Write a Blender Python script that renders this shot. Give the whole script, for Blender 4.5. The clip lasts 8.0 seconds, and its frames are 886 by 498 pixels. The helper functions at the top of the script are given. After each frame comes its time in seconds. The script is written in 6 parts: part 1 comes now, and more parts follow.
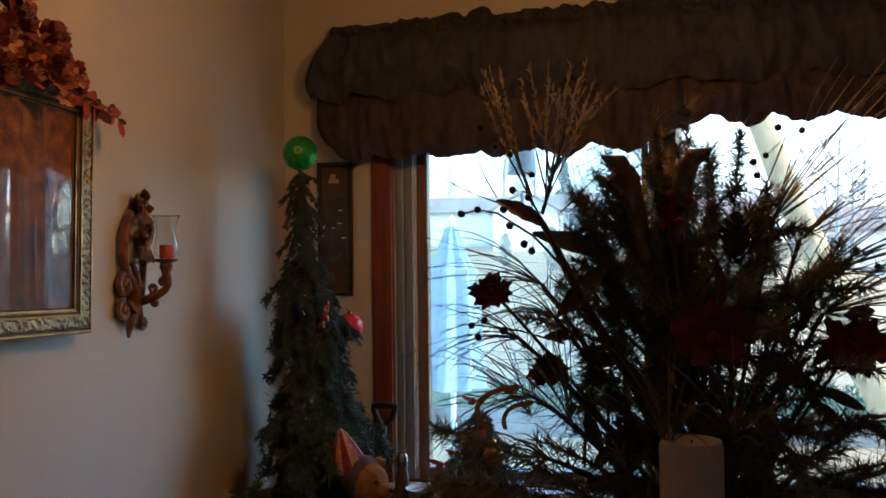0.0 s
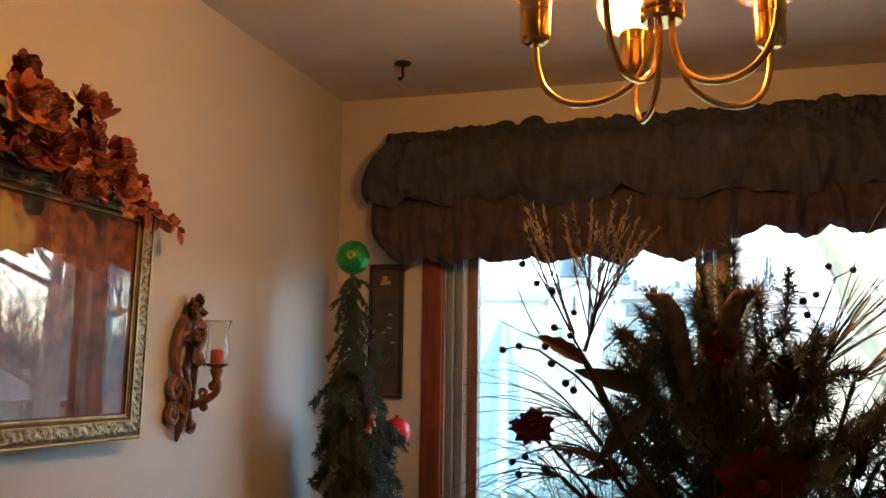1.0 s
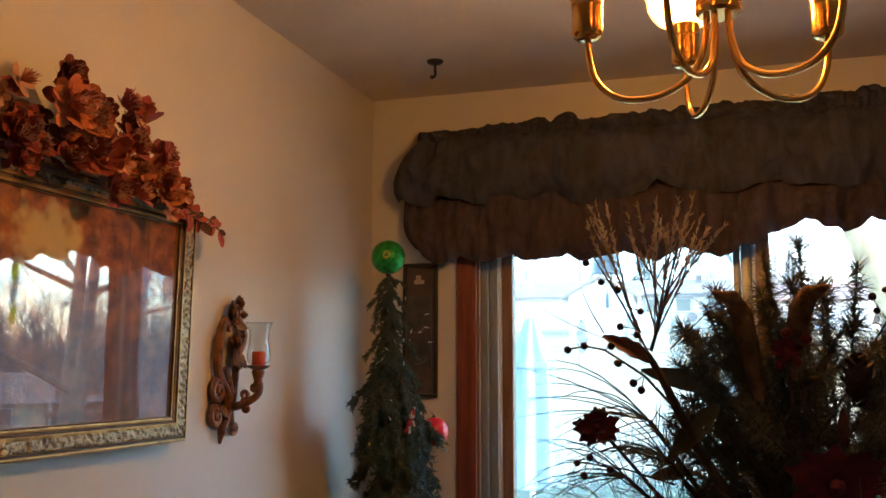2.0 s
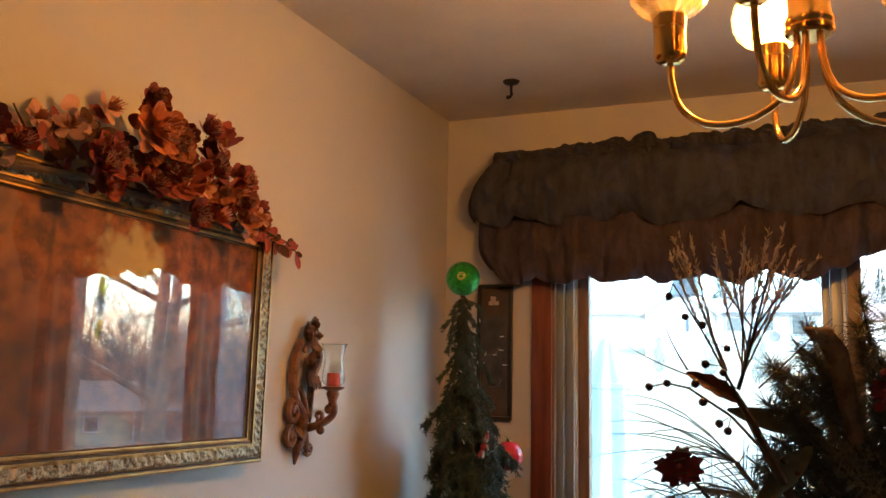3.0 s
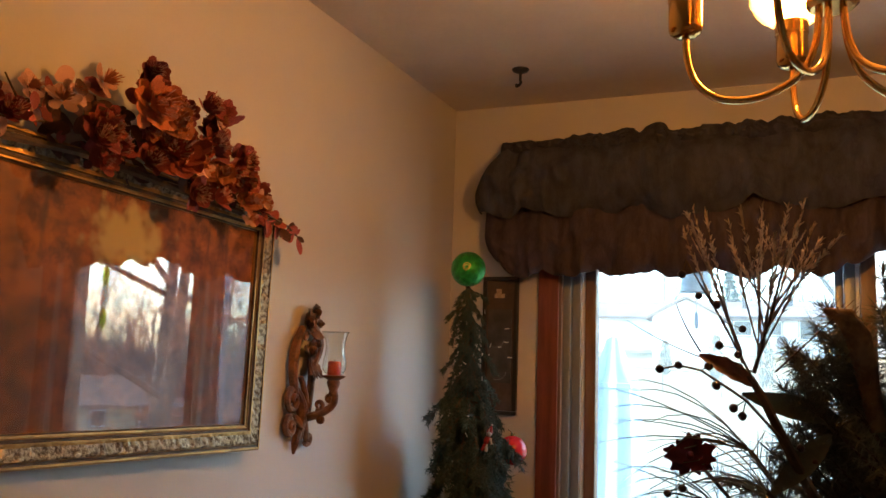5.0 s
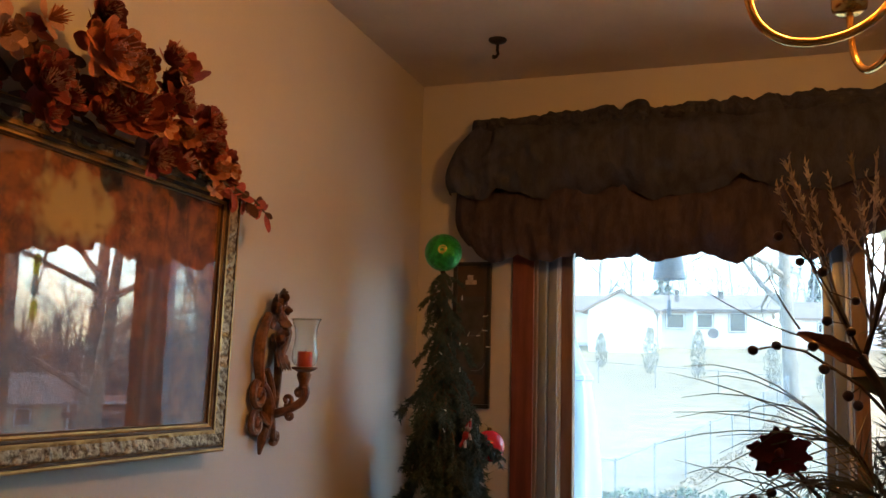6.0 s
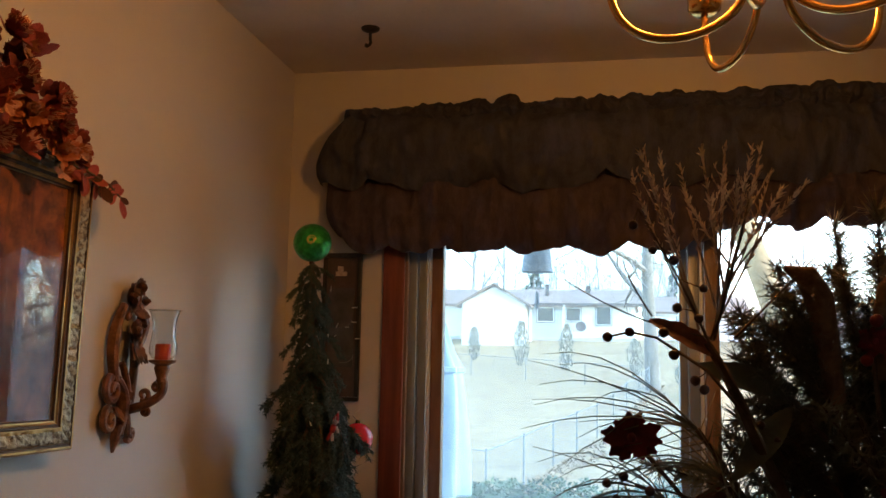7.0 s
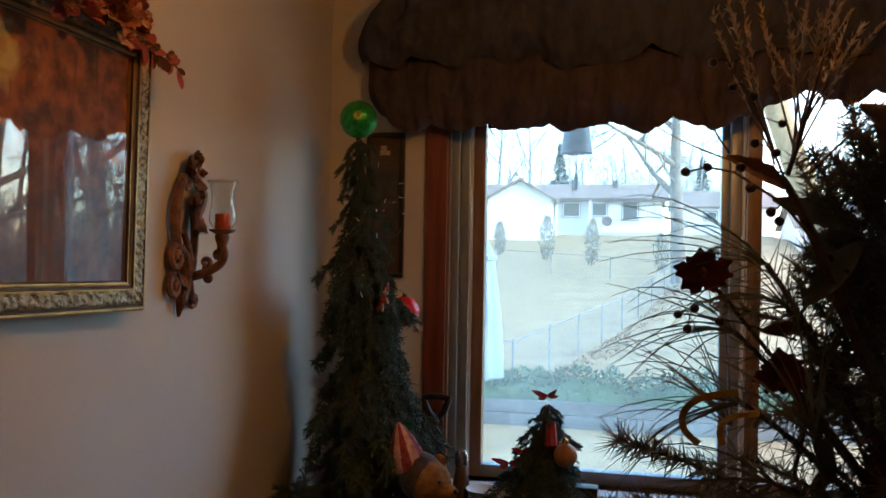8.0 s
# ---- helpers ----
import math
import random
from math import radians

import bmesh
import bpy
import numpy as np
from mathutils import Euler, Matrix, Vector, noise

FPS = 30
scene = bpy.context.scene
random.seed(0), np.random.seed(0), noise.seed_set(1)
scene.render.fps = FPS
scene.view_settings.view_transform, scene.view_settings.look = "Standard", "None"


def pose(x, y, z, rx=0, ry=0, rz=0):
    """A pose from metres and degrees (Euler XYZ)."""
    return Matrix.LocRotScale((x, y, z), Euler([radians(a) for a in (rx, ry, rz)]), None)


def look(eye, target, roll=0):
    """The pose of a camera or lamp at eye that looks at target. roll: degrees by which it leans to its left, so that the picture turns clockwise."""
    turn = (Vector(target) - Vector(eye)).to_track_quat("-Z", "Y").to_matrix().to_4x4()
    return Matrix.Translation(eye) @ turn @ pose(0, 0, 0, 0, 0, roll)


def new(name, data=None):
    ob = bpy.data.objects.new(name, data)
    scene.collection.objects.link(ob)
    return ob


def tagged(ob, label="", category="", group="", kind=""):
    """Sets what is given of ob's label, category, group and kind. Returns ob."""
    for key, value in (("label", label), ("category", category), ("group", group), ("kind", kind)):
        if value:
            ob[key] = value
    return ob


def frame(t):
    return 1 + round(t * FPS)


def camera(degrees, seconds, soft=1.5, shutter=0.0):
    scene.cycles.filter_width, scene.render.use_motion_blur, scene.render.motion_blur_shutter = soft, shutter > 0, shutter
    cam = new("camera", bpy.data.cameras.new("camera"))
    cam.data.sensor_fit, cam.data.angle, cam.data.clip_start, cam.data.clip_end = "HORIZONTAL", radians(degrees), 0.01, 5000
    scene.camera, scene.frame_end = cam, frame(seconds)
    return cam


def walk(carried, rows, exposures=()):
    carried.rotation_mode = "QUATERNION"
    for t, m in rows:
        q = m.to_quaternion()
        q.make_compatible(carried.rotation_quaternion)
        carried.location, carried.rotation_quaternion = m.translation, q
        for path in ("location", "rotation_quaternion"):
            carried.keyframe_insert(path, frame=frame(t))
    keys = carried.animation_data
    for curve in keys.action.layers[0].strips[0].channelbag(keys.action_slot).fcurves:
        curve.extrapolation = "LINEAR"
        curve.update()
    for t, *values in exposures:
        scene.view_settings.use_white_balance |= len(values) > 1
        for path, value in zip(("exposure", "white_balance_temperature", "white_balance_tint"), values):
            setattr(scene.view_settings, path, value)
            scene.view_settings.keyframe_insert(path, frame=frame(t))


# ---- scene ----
cam = camera(54.7, 8.0, shutter=0.08)
PATH = [
    (0, (-0.345, 0.066, 1.639), (-0.783, 2.018, 1.671), -0.6),
    (0.5, (-0.363, 0.063, 1.679), (-0.958, 1.96, 1.894), 0.5),
    (1, (-0.33, 0.064, 1.688), (-0.89, 1.97, 1.922), 0.8),
    (2.5, (-0.391, 0.057, 1.698), (-1.049, 1.931, 1.927), -0.3),
    (3, (-0.382, 0.072, 1.709), (-1.145, 1.903, 1.971), 1.1),
    (3.5, (-0.371, 0.076, 1.702), (-1.141, 1.901, 1.982), 1.2),
    (4, (-0.364, 0.079, 1.694), (-1.141, 1.902, 1.962), 1.3),
    (4.5, (-0.355, 0.081, 1.69), (-1.141, 1.901, 1.952), 1.9),
    (5.8, (-0.512, 0.209, 1.682), (-1.215, 2.064, 1.936), 1.8),
    (6, (-0.532, 0.226, 1.677), (-1.174, 2.103, 1.929), 1.5),
    (6.5, (-0.548, 0.242, 1.678), (-1.044, 2.163, 1.929), 1.8),
    (7, (-0.524, 0.246, 1.673), (-0.886, 2.197, 1.917), 1.1),
    (7.5, (-0.522, 0.24, 1.659), (-0.834, 2.205, 1.854), 1.2),
    (8, (-0.565, 0.212, 1.623), (-0.983, 2.167, 1.624), 1.0),
]
EXPOSURES = [(0, 2.98, 5900, 5), (0.5, 3.33, 6050, 6), (1, 3.72, 6150, 6), (2.5, 3.7, 6050, 7), (3.0, 3.93, 6400, 8), (3.5, 3.87, 6450, 8), (4.0, 3.75, 6600, 9), (4.5, 3.76, 6650, 10), (6, 3.3, 6600, 11), (7.0, 3.1, 6600, 10), (7.5, 3.04, 6550, 9), (8, 2.9, 6350, 8)]
walk(cam, [(t, look(eye, target, roll)) for t, eye, target, roll in PATH], EXPOSURES)

# ---- light ----
world = bpy.data.worlds.new("sky")
scene.world = world
world.use_nodes = True
wn = world.node_tree
sky = wn.nodes.new("ShaderNodeTexSky")
sky.sky_type = 'NISHITA'
sky.sun_disc = False
sky.sun_elevation, sky.sun_rotation = radians(30), radians(98)
sky.air_density, sky.dust_density, sky.ozone_density = 1.0, 1.2, 1.0
wn.nodes["Background"].inputs["Strength"].default_value = 0.195
wn.links.new(sky.outputs[0], wn.nodes["Background"].inputs["Color"])

sun_data = bpy.data.lights.new("sun", 'SUN')
sun_data.energy, sun_data.angle, sun_data.color = 0.02, radians(12), (1.0, 0.97, 0.93)
sun = new("sun", sun_data)
sun.matrix_world = look((25.7, -3.6, 15.0), (0, 0, 0))


# ---- materials ----
def mat(name, c1, c2=None, rough=0.6, metal=0.0, scale=8.0, bump=0.0, fine=120.0, stretch=(1, 1, 1), ramp=(0.35, 0.65),
        spec=0.5, per=0.0, trans=0.0, alpha=1.0):
    """Two colours mixed by coarse and fine noise, with relief; per: brightness varied from object to object."""
    m = bpy.data.materials.new(name)
    m.use_nodes = True
    nt = m.node_tree
    n, l = nt.nodes, nt.links
    b = n["Principled BSDF"]
    b.inputs["Roughness"].default_value, b.inputs["Metallic"].default_value = rough, metal
    b.inputs["Specular IOR Level"].default_value = spec
    b.inputs["Transmission Weight"].default_value = trans
    b.inputs["Alpha"].default_value = alpha
    tc, mp = n.new("ShaderNodeTexCoord"), n.new("ShaderNodeMapping")
    mp.inputs["Scale"].default_value = stretch
    l.new(tc.outputs["Object"], mp.inputs["Vector"])
    big, small = n.new("ShaderNodeTexNoise"), n.new("ShaderNodeTexNoise")
    big.inputs["Scale"].default_value, big.inputs["Detail"].default_value = scale, 5
    small.inputs["Scale"].default_value, small.inputs["Detail"].default_value = fine, 3
    l.new(mp.outputs[0], big.inputs["Vector"])
    l.new(mp.outputs[0], small.inputs["Vector"])
    cr = n.new("ShaderNodeValToRGB")
    cr.color_ramp.elements[0].position, cr.color_ramp.elements[1].position = ramp
    c2 = c2 or tuple(0.8 * c for c in c1)
    cr.color_ramp.elements[0].color, cr.color_ramp.elements[1].color = (*c2, 1), (*c1, 1)
    add = n.new("ShaderNodeMath")
    add.operation = 'MULTIPLY_ADD'
    l.new(small.outputs["Fac"], add.inputs[0])
    add.inputs[1].default_value = 0.35
    sub = n.new("ShaderNodeMath")
    sub.operation = 'SUBTRACT'
    l.new(big.outputs["Fac"], sub.inputs[0])
    sub.inputs[1].default_value = 0.175
    l.new(sub.outputs[0], add.inputs[2])
    l.new(add.outputs[0], cr.inputs["Fac"])
    out = cr.outputs["Color"]
    if per:
        oi, hs, mr = n.new("ShaderNodeObjectInfo"), n.new("ShaderNodeHueSaturation"), n.new("ShaderNodeMapRange")
        l.new(oi.outputs["Random"], mr.inputs["Value"])
        mr.inputs["To Min"].default_value, mr.inputs["To Max"].default_value = 1 - per, 1 + per
        l.new(mr.outputs[0], hs.inputs["Value"])
        l.new(out, hs.inputs["Color"])
        out = hs.outputs["Color"]
    l.new(out, b.inputs["Base Color"])
    if bump:
        bp = n.new("ShaderNodeBump")
        bp.inputs["Strength"].default_value, bp.inputs["Distance"].default_value = min(1.0, bump), 0.004
        l.new(add.outputs[0], bp.inputs["Height"])
        l.new(bp.outputs[0], b.inputs["Normal"])
    return m


def pane_mat(name, tint, extra=0.0, rough=0.02, edge=5.0, haze=0.0, haze_tint=(0.8, 0.9, 0.95)):
    """Thin clear glass: lets light through, mirrors by Fresnel; can mix in a translucent veil as haze."""
    m = bpy.data.materials.new(name)
    m.use_nodes = True
    nt = m.node_tree
    n, l = nt.nodes, nt.links
    n.remove(n["Principled BSDF"])
    tr, gl = n.new("ShaderNodeBsdfTransparent"), n.new("ShaderNodeBsdfGlossy")
    mx, lw = n.new("ShaderNodeMixShader"), n.new("ShaderNodeLayerWeight")
    tr.inputs["Color"].default_value = (*tint, 1)
    gl.inputs["Roughness"].default_value = rough
    lw.inputs["Blend"].default_value = 0.5
    pw, fr = n.new("ShaderNodeMath"), n.new("ShaderNodeMath")
    pw.operation, fr.operation = 'POWER', 'MULTIPLY_ADD'
    pw.inputs[1].default_value = edge
    l.new(lw.outputs["Facing"], pw.inputs[0])
    l.new(pw.outputs[0], fr.inputs[0])
    fr.inputs[1].default_value, fr.inputs[2].default_value = 0.8, 0.04 + extra
    l.new(fr.outputs[0], mx.inputs[0])
    clear = tr.outputs[0]
    if haze:
        # a milky veil, uneven by noise, puts haze into the glass
        scatter, veil, tc, nz = n.new("ShaderNodeBsdfTranslucent"), n.new("ShaderNodeMixShader"), n.new("ShaderNodeTexCoord"), n.new("ShaderNodeTexNoise")
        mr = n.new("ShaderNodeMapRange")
        scatter.inputs["Color"].default_value = (*haze_tint, 1)
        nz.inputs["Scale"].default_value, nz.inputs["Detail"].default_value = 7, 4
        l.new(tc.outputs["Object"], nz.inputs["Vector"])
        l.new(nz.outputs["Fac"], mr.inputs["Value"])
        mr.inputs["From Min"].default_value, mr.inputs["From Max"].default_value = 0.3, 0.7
        mr.inputs["To Min"].default_value, mr.inputs["To Max"].default_value = haze * 0.8, haze * 1.2
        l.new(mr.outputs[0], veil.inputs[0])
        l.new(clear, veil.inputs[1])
        l.new(scatter.outputs[0], veil.inputs[2])
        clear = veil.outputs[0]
    l.new(clear, mx.inputs[1])
    l.new(gl.outputs[0], mx.inputs[2])
    l.new(mx.outputs[0], n["Material Output"].inputs["Surface"])
    return m


def sheer_mat(name, color):
    """Woven ribbon that lets light glow through."""
    m = mat(name, color, tuple(0.7 * c for c in color), 0.6, scale=60, fine=400)
    n, l = m.node_tree.nodes, m.node_tree.links
    tl, mx = n.new("ShaderNodeBsdfTranslucent"), n.new("ShaderNodeMixShader")
    l.new(n["Principled BSDF"].inputs["Base Color"].links[0].from_socket, tl.inputs["Color"])
    mx.inputs[0].default_value = 0.55
    l.new(n["Principled BSDF"].outputs[0], mx.inputs[1])
    l.new(tl.outputs[0], mx.inputs[2])
    l.new(mx.outputs[0], n["Material Output"].inputs["Surface"])
    return m


def glow_mat(name, color, strength):
    m = bpy.data.materials.new(name)
    m.use_nodes = True
    b = m.node_tree.nodes["Principled BSDF"]
    b.inputs["Emission Color"].default_value, b.inputs["Emission Strength"].default_value = (*color, 1), strength
    return m


def painting_mat():
    """An oil painting of an autumn wood: rust and ochre foliage, dark trunks, a pale gap of sky."""
    m = mat("autumn_painting", (0.46, 0.15, 0.036), (0.13, 0.042, 0.018), 0.55, scale=34, fine=230, ramp=(0.34, 0.66), bump=0.3)
    n, l = m.node_tree.nodes, m.node_tree.links
    b = n["Principled BSDF"]
    first = b.inputs["Base Color"].links[0].from_socket
    tc = n.new("ShaderNodeTexCoord")
    sep = n.new("ShaderNodeSeparateXYZ")
    l.new(tc.outputs["Object"], sep.inputs[0])
    # trunks: noise drawn out upwards
    mp = n.new("ShaderNodeMapping")
    mp.inputs["Scale"].default_value = (1, 24, 2.2)
    l.new(tc.outputs["Object"], mp.inputs["Vector"])
    tn = n.new("ShaderNodeTexNoise")
    tn.inputs["Scale"].default_value = 1.6
    l.new(mp.outputs[0], tn.inputs["Vector"])
    tr = n.new("ShaderNodeValToRGB")
    tr.color_ramp.elements[0].position, tr.color_ramp.elements[1].position = 0.66, 0.80
    l.new(tn.outputs["Fac"], tr.inputs["Fac"])
    m1 = n.new("ShaderNodeMix")
    m1.data_type = 'RGBA'
    l.new(tr.outputs["Color"], m1.inputs[0])
    l.new(first, m1.inputs[6])
    m1.inputs[7].default_value = (0.10, 0.045, 0.025, 1)
    # the gap of sky
    off = n.new("ShaderNodeVectorMath")
    off.operation = 'SUBTRACT'
    off.inputs[1].default_value = (0, 0.07, 0.115)
    l.new(tc.outputs["Object"], off.inputs[0])
    mul = n.new("ShaderNodeVectorMath")
    mul.operation = 'MULTIPLY'
    mul.inputs[1].default_value = (1, 5.5, 9)
    l.new(off.outputs[0], mul.inputs[0])
    ln = n.new("ShaderNodeVectorMath")
    ln.operation = 'LENGTH'
    l.new(mul.outputs[0], ln.inputs[0])
    nz = n.new("ShaderNodeTexNoise")
    nz.inputs["Scale"].default_value = 30
    l.new(tc.outputs["Object"], nz.inputs["Vector"])
    sm = n.new("ShaderNodeMath")
    sm.operation = 'ADD'
    l.new(ln.outputs["Value"], sm.inputs[0])
    l.new(nz.outputs["Fac"], sm.inputs[1])
    gr = n.new("ShaderNodeValToRGB")
    gr.color_ramp.elements[0].position, gr.color_ramp.elements[1].position = 0.75, 1.15
    gr.color_ramp.elements[0].color, gr.color_ramp.elements[1].color = (1, 1, 1, 1), (0, 0, 0, 1)
    l.new(sm.outputs[0], gr.inputs["Fac"])
    m2 = n.new("ShaderNodeMix")
    m2.data_type = 'RGBA'
    l.new(gr.outputs["Color"], m2.inputs[0])
    l.new(m1.outputs[2], m2.inputs[6])
    m2.inputs[7].default_value = (0.6, 0.46, 0.2, 1)
    # dark undergrowth in the lower half
    low = n.new("ShaderNodeMath")
    low.operation = 'MULTIPLY_ADD'
    l.new(nz.outputs["Fac"], low.inputs[0])
    low.inputs[1].default_value = 0.16
    l.new(sep.outputs["Z"], low.inputs[2])
    lr = n.new("ShaderNodeValToRGB")
    lr.color_ramp.elements[0].position, lr.color_ramp.elements[1].position = 0.02, 0.16
    lr.color_ramp.elements[0].color, lr.color_ramp.elements[1].color = (1, 1, 1, 1), (0, 0, 0, 1)
    l.new(low.outputs[0], lr.inputs["Fac"])
    m3, dim = n.new("ShaderNodeMix"), n.new("ShaderNodeMix")
    m3.data_type = dim.data_type = 'RGBA'
    dim.inputs[0].default_value = 0.55
    l.new(m2.outputs[2], dim.inputs[6])
    dim.inputs[7].default_value = (0.055, 0.022, 0.012, 1)
    l.new(lr.outputs["Color"], m3.inputs[0])
    l.new(m2.outputs[2], m3.inputs[6])
    l.new(dim.outputs[2], m3.inputs[7])
    l.new(m3.outputs[2], b.inputs["Base Color"])
    return m


WALL = mat("wall_paint", (0.57, 0.555, 0.545), (0.53, 0.515, 0.505), 0.62, scale=1.6, fine=260, bump=0.12)
CEIL = mat("ceiling_paint", (0.59, 0.545, 0.50), (0.53, 0.485, 0.445), 0.8, scale=5, fine=90, bump=0.5)
# floor out of view, made pale so that it bounces light upwards
FLOOR = mat("pale_bounce_floor", (0.56, 0.49, 0.41), (0.46, 0.40, 0.33), 0.95, scale=6, fine=300, bump=0.8, spec=0.1)
CASING = mat("red_stained_wood", (0.22, 0.06, 0.032), (0.13, 0.032, 0.018), 0.38, scale=6, fine=70, stretch=(9, 9, 0.7), bump=0.12)
SASHWOOD = mat("brown_stained_wood", (0.25, 0.165, 0.115), (0.18, 0.11, 0.075), 0.42, scale=6, fine=70, stretch=(9, 9, 0.7), bump=0.12)
SASHGREY = mat("grey_sash_metal", (0.30, 0.35, 0.40), (0.23, 0.27, 0.31), 0.35, scale=4, fine=90, stretch=(1, 1, 0.2), metal=0.3)
SASHWHITE = mat("white_vinyl", (0.72, 0.76, 0.8), (0.64, 0.68, 0.72), 0.35, scale=5, fine=100)
# the veil on the window panes stands in for haze over the yard
GLASS_BLUE = pane_mat("window_glass", (0.76, 0.87, 0.90), haze=0.07)
CHIMNEY = pane_mat("chimney_glass", (0.93, 0.95, 0.95), extra=0.03, rough=0.03, edge=2.2)
GLASS = pane_mat("clear_glass", (0.95, 0.97, 0.97), haze=0.025)
PICGLASS = pane_mat("picture_glass", (0.96, 0.97, 0.96), extra=0.035, rough=0.0)
FABRIC_UP = mat("valance_cloth", (0.066, 0.070, 0.100), (0.043, 0.046, 0.066), 0.95, scale=30, fine=260, bump=1.0, spec=0.1, stretch=(1, 1, 0.22))
FABRIC_LOW = mat("valance_lining", (0.080, 0.064, 0.084), (0.052, 0.042, 0.055), 0.95, scale=30, fine=260, bump=1.0, spec=0.1, stretch=(1, 1, 0.22))
GOLD = mat("gilt_frame", (0.50, 0.32, 0.12), (0.26, 0.14, 0.055), 0.32, metal=0.8, scale=26, fine=200, bump=0.2, ramp=(0.25, 0.6))
GOLD_PALE = mat("worn_gilt", (0.44, 0.36, 0.24), (0.10, 0.065, 0.035), 0.42, metal=0.55, scale=130, fine=320, bump=0.7, ramp=(0.36, 0.6))
GROOVE = mat("dark_gilt_groove", (0.10, 0.055, 0.025), (0.05, 0.027, 0.013), 0.5, metal=0.3, scale=40)
BRASS = mat("polished_brass", (0.80, 0.50, 0.16), (0.70, 0.42, 0.12), 0.16, metal=1.0, scale=12, fine=90)
SCONCE = mat("carved_brown_wood", (0.25, 0.11, 0.045), (0.08, 0.033, 0.016), 0.38, scale=45, fine=160, bump=0.6)
BLACKWOOD = mat("black_frame", (0.02, 0.018, 0.016), (0.012, 0.011, 0.01), 0.35, scale=20)
PRINT = mat("dark_print", (0.07, 0.065, 0.06), (0.03, 0.028, 0.027), 0.5, scale=18, fine=60)
MATBOARD = mat("dark_mat_board", (0.085, 0.06, 0.05), (0.065, 0.045, 0.04), 0.8, scale=30)
PALE = mat("pale_paper", (0.5, 0.42, 0.34), (0.35, 0.28, 0.22), 0.8, scale=60)
IRON = mat("dark_iron", (0.035, 0.03, 0.027), (0.02, 0.017, 0.015), 0.45, metal=0.6, scale=30)
GREEN_GLITTER = mat("green_glitter", (0.03, 0.42, 0.07), (0.01, 0.20, 0.035), 0.28, metal=0.5, scale=90, fine=500, bump=0.6)
GOLD_MARK = mat("gold_print", (0.55, 0.5, 0.14), (0.4, 0.34, 0.08), 0.4, metal=0.5, scale=90)
RED_SHINE = mat("red_ornament", (0.62, 0.03, 0.05), (0.5, 0.02, 0.035), 0.22, scale=20)
RED_CLOTH = mat("red_cloth", (0.30, 0.02, 0.03), (0.15, 0.01, 0.015), 0.85, scale=50, bump=0.4)
PINK_CLOTH = mat("pink_knit", (0.30, 0.05, 0.06), (0.16, 0.022, 0.03), 0.95, scale=90, fine=300, bump=0.8)
WHITE_CLOTH = mat("white_cloth", (0.45, 0.40, 0.38), (0.32, 0.28, 0.26), 0.9, scale=60, bump=0.4)
FUR = mat("golden_plush", (0.34, 0.18, 0.07), (0.20, 0.10, 0.04), 0.95, scale=60, fine=420, bump=1.0, spec=0.1)
DARKGREY_CLOTH = mat("dark_grey_cloth", (0.09, 0.07, 0.075), (0.05, 0.04, 0.042), 0.95, scale=50, bump=0.5)
NEEDLE_TREE = mat("tree_needles", (0.052, 0.098, 0.088), (0.022, 0.048, 0.043), 0.7, scale=22, fine=150, per=0.15)
SILVER_FERN = mat("grey_green_frond", (0.26, 0.25, 0.19), (0.15, 0.145, 0.11), 0.75, scale=30)
NEEDLE = mat("pine_needles", (0.20, 0.19, 0.125), (0.12, 0.115, 0.075), 0.6, scale=25, fine=120, per=0.2)
BARK = mat("twig_bark", (0.14, 0.095, 0.065), (0.07, 0.047, 0.032), 0.85, scale=40, bump=0.5)
STRAW = mat("dry_grass_stem", (0.80, 0.70, 0.54), (0.62, 0.50, 0.36), 0.8, scale=60, per=0.2)
TWIG = mat("tan_dry_twig", (0.42, 0.32, 0.22), (0.26, 0.19, 0.13), 0.85, scale=60)
BERRY = mat("dark_berry", (0.075, 0.03, 0.025), (0.045, 0.018, 0.016), 0.35, scale=60, bump=0.3)
REDBERRY = mat("red_berry", (0.30, 0.03, 0.025), (0.18, 0.015, 0.014), 0.3, scale=60)
LEAF_BROWN = mat("brown_leaf", (0.26, 0.10, 0.055), (0.12, 0.045, 0.03), 0.7, scale=30, bump=0.4, per=0.2)
CONE = mat("pine_cone_scale", (0.10, 0.06, 0.04), (0.05, 0.03, 0.02), 0.8, scale=60, bump=0.4)
POD = mat("fuzzy_brown_pod", (0.26, 0.16, 0.095), (0.15, 0.09, 0.055), 0.9, scale=60, bump=0.5)
LEAF_DARK = mat("dark_green_leaf", (0.11, 0.125, 0.08), (0.065, 0.075, 0.05), 0.45, scale=25, bump=0.4, per=0.2)
LEAF_RED = mat("red_velvet_leaf", (0.22, 0.022, 0.04), (0.10, 0.01, 0.02), 0.8, scale=40, bump=0.4, per=0.25)
RIBBON = sheer_mat("gold_ribbon", (0.62, 0.36, 0.06))
GOLDBALL = mat("matt_gold_brown", (0.38, 0.20, 0.07), (0.26, 0.12, 0.04), 0.5, scale=40, bump=0.3)
CANDLE = mat("cream_wax", (0.66, 0.52, 0.42), (0.6, 0.46, 0.36), 0.5, scale=12)
CANDLE_RED = mat("red_wax", (0.62, 0.10, 0.06), (0.5, 0.07, 0.04), 0.4, scale=40)
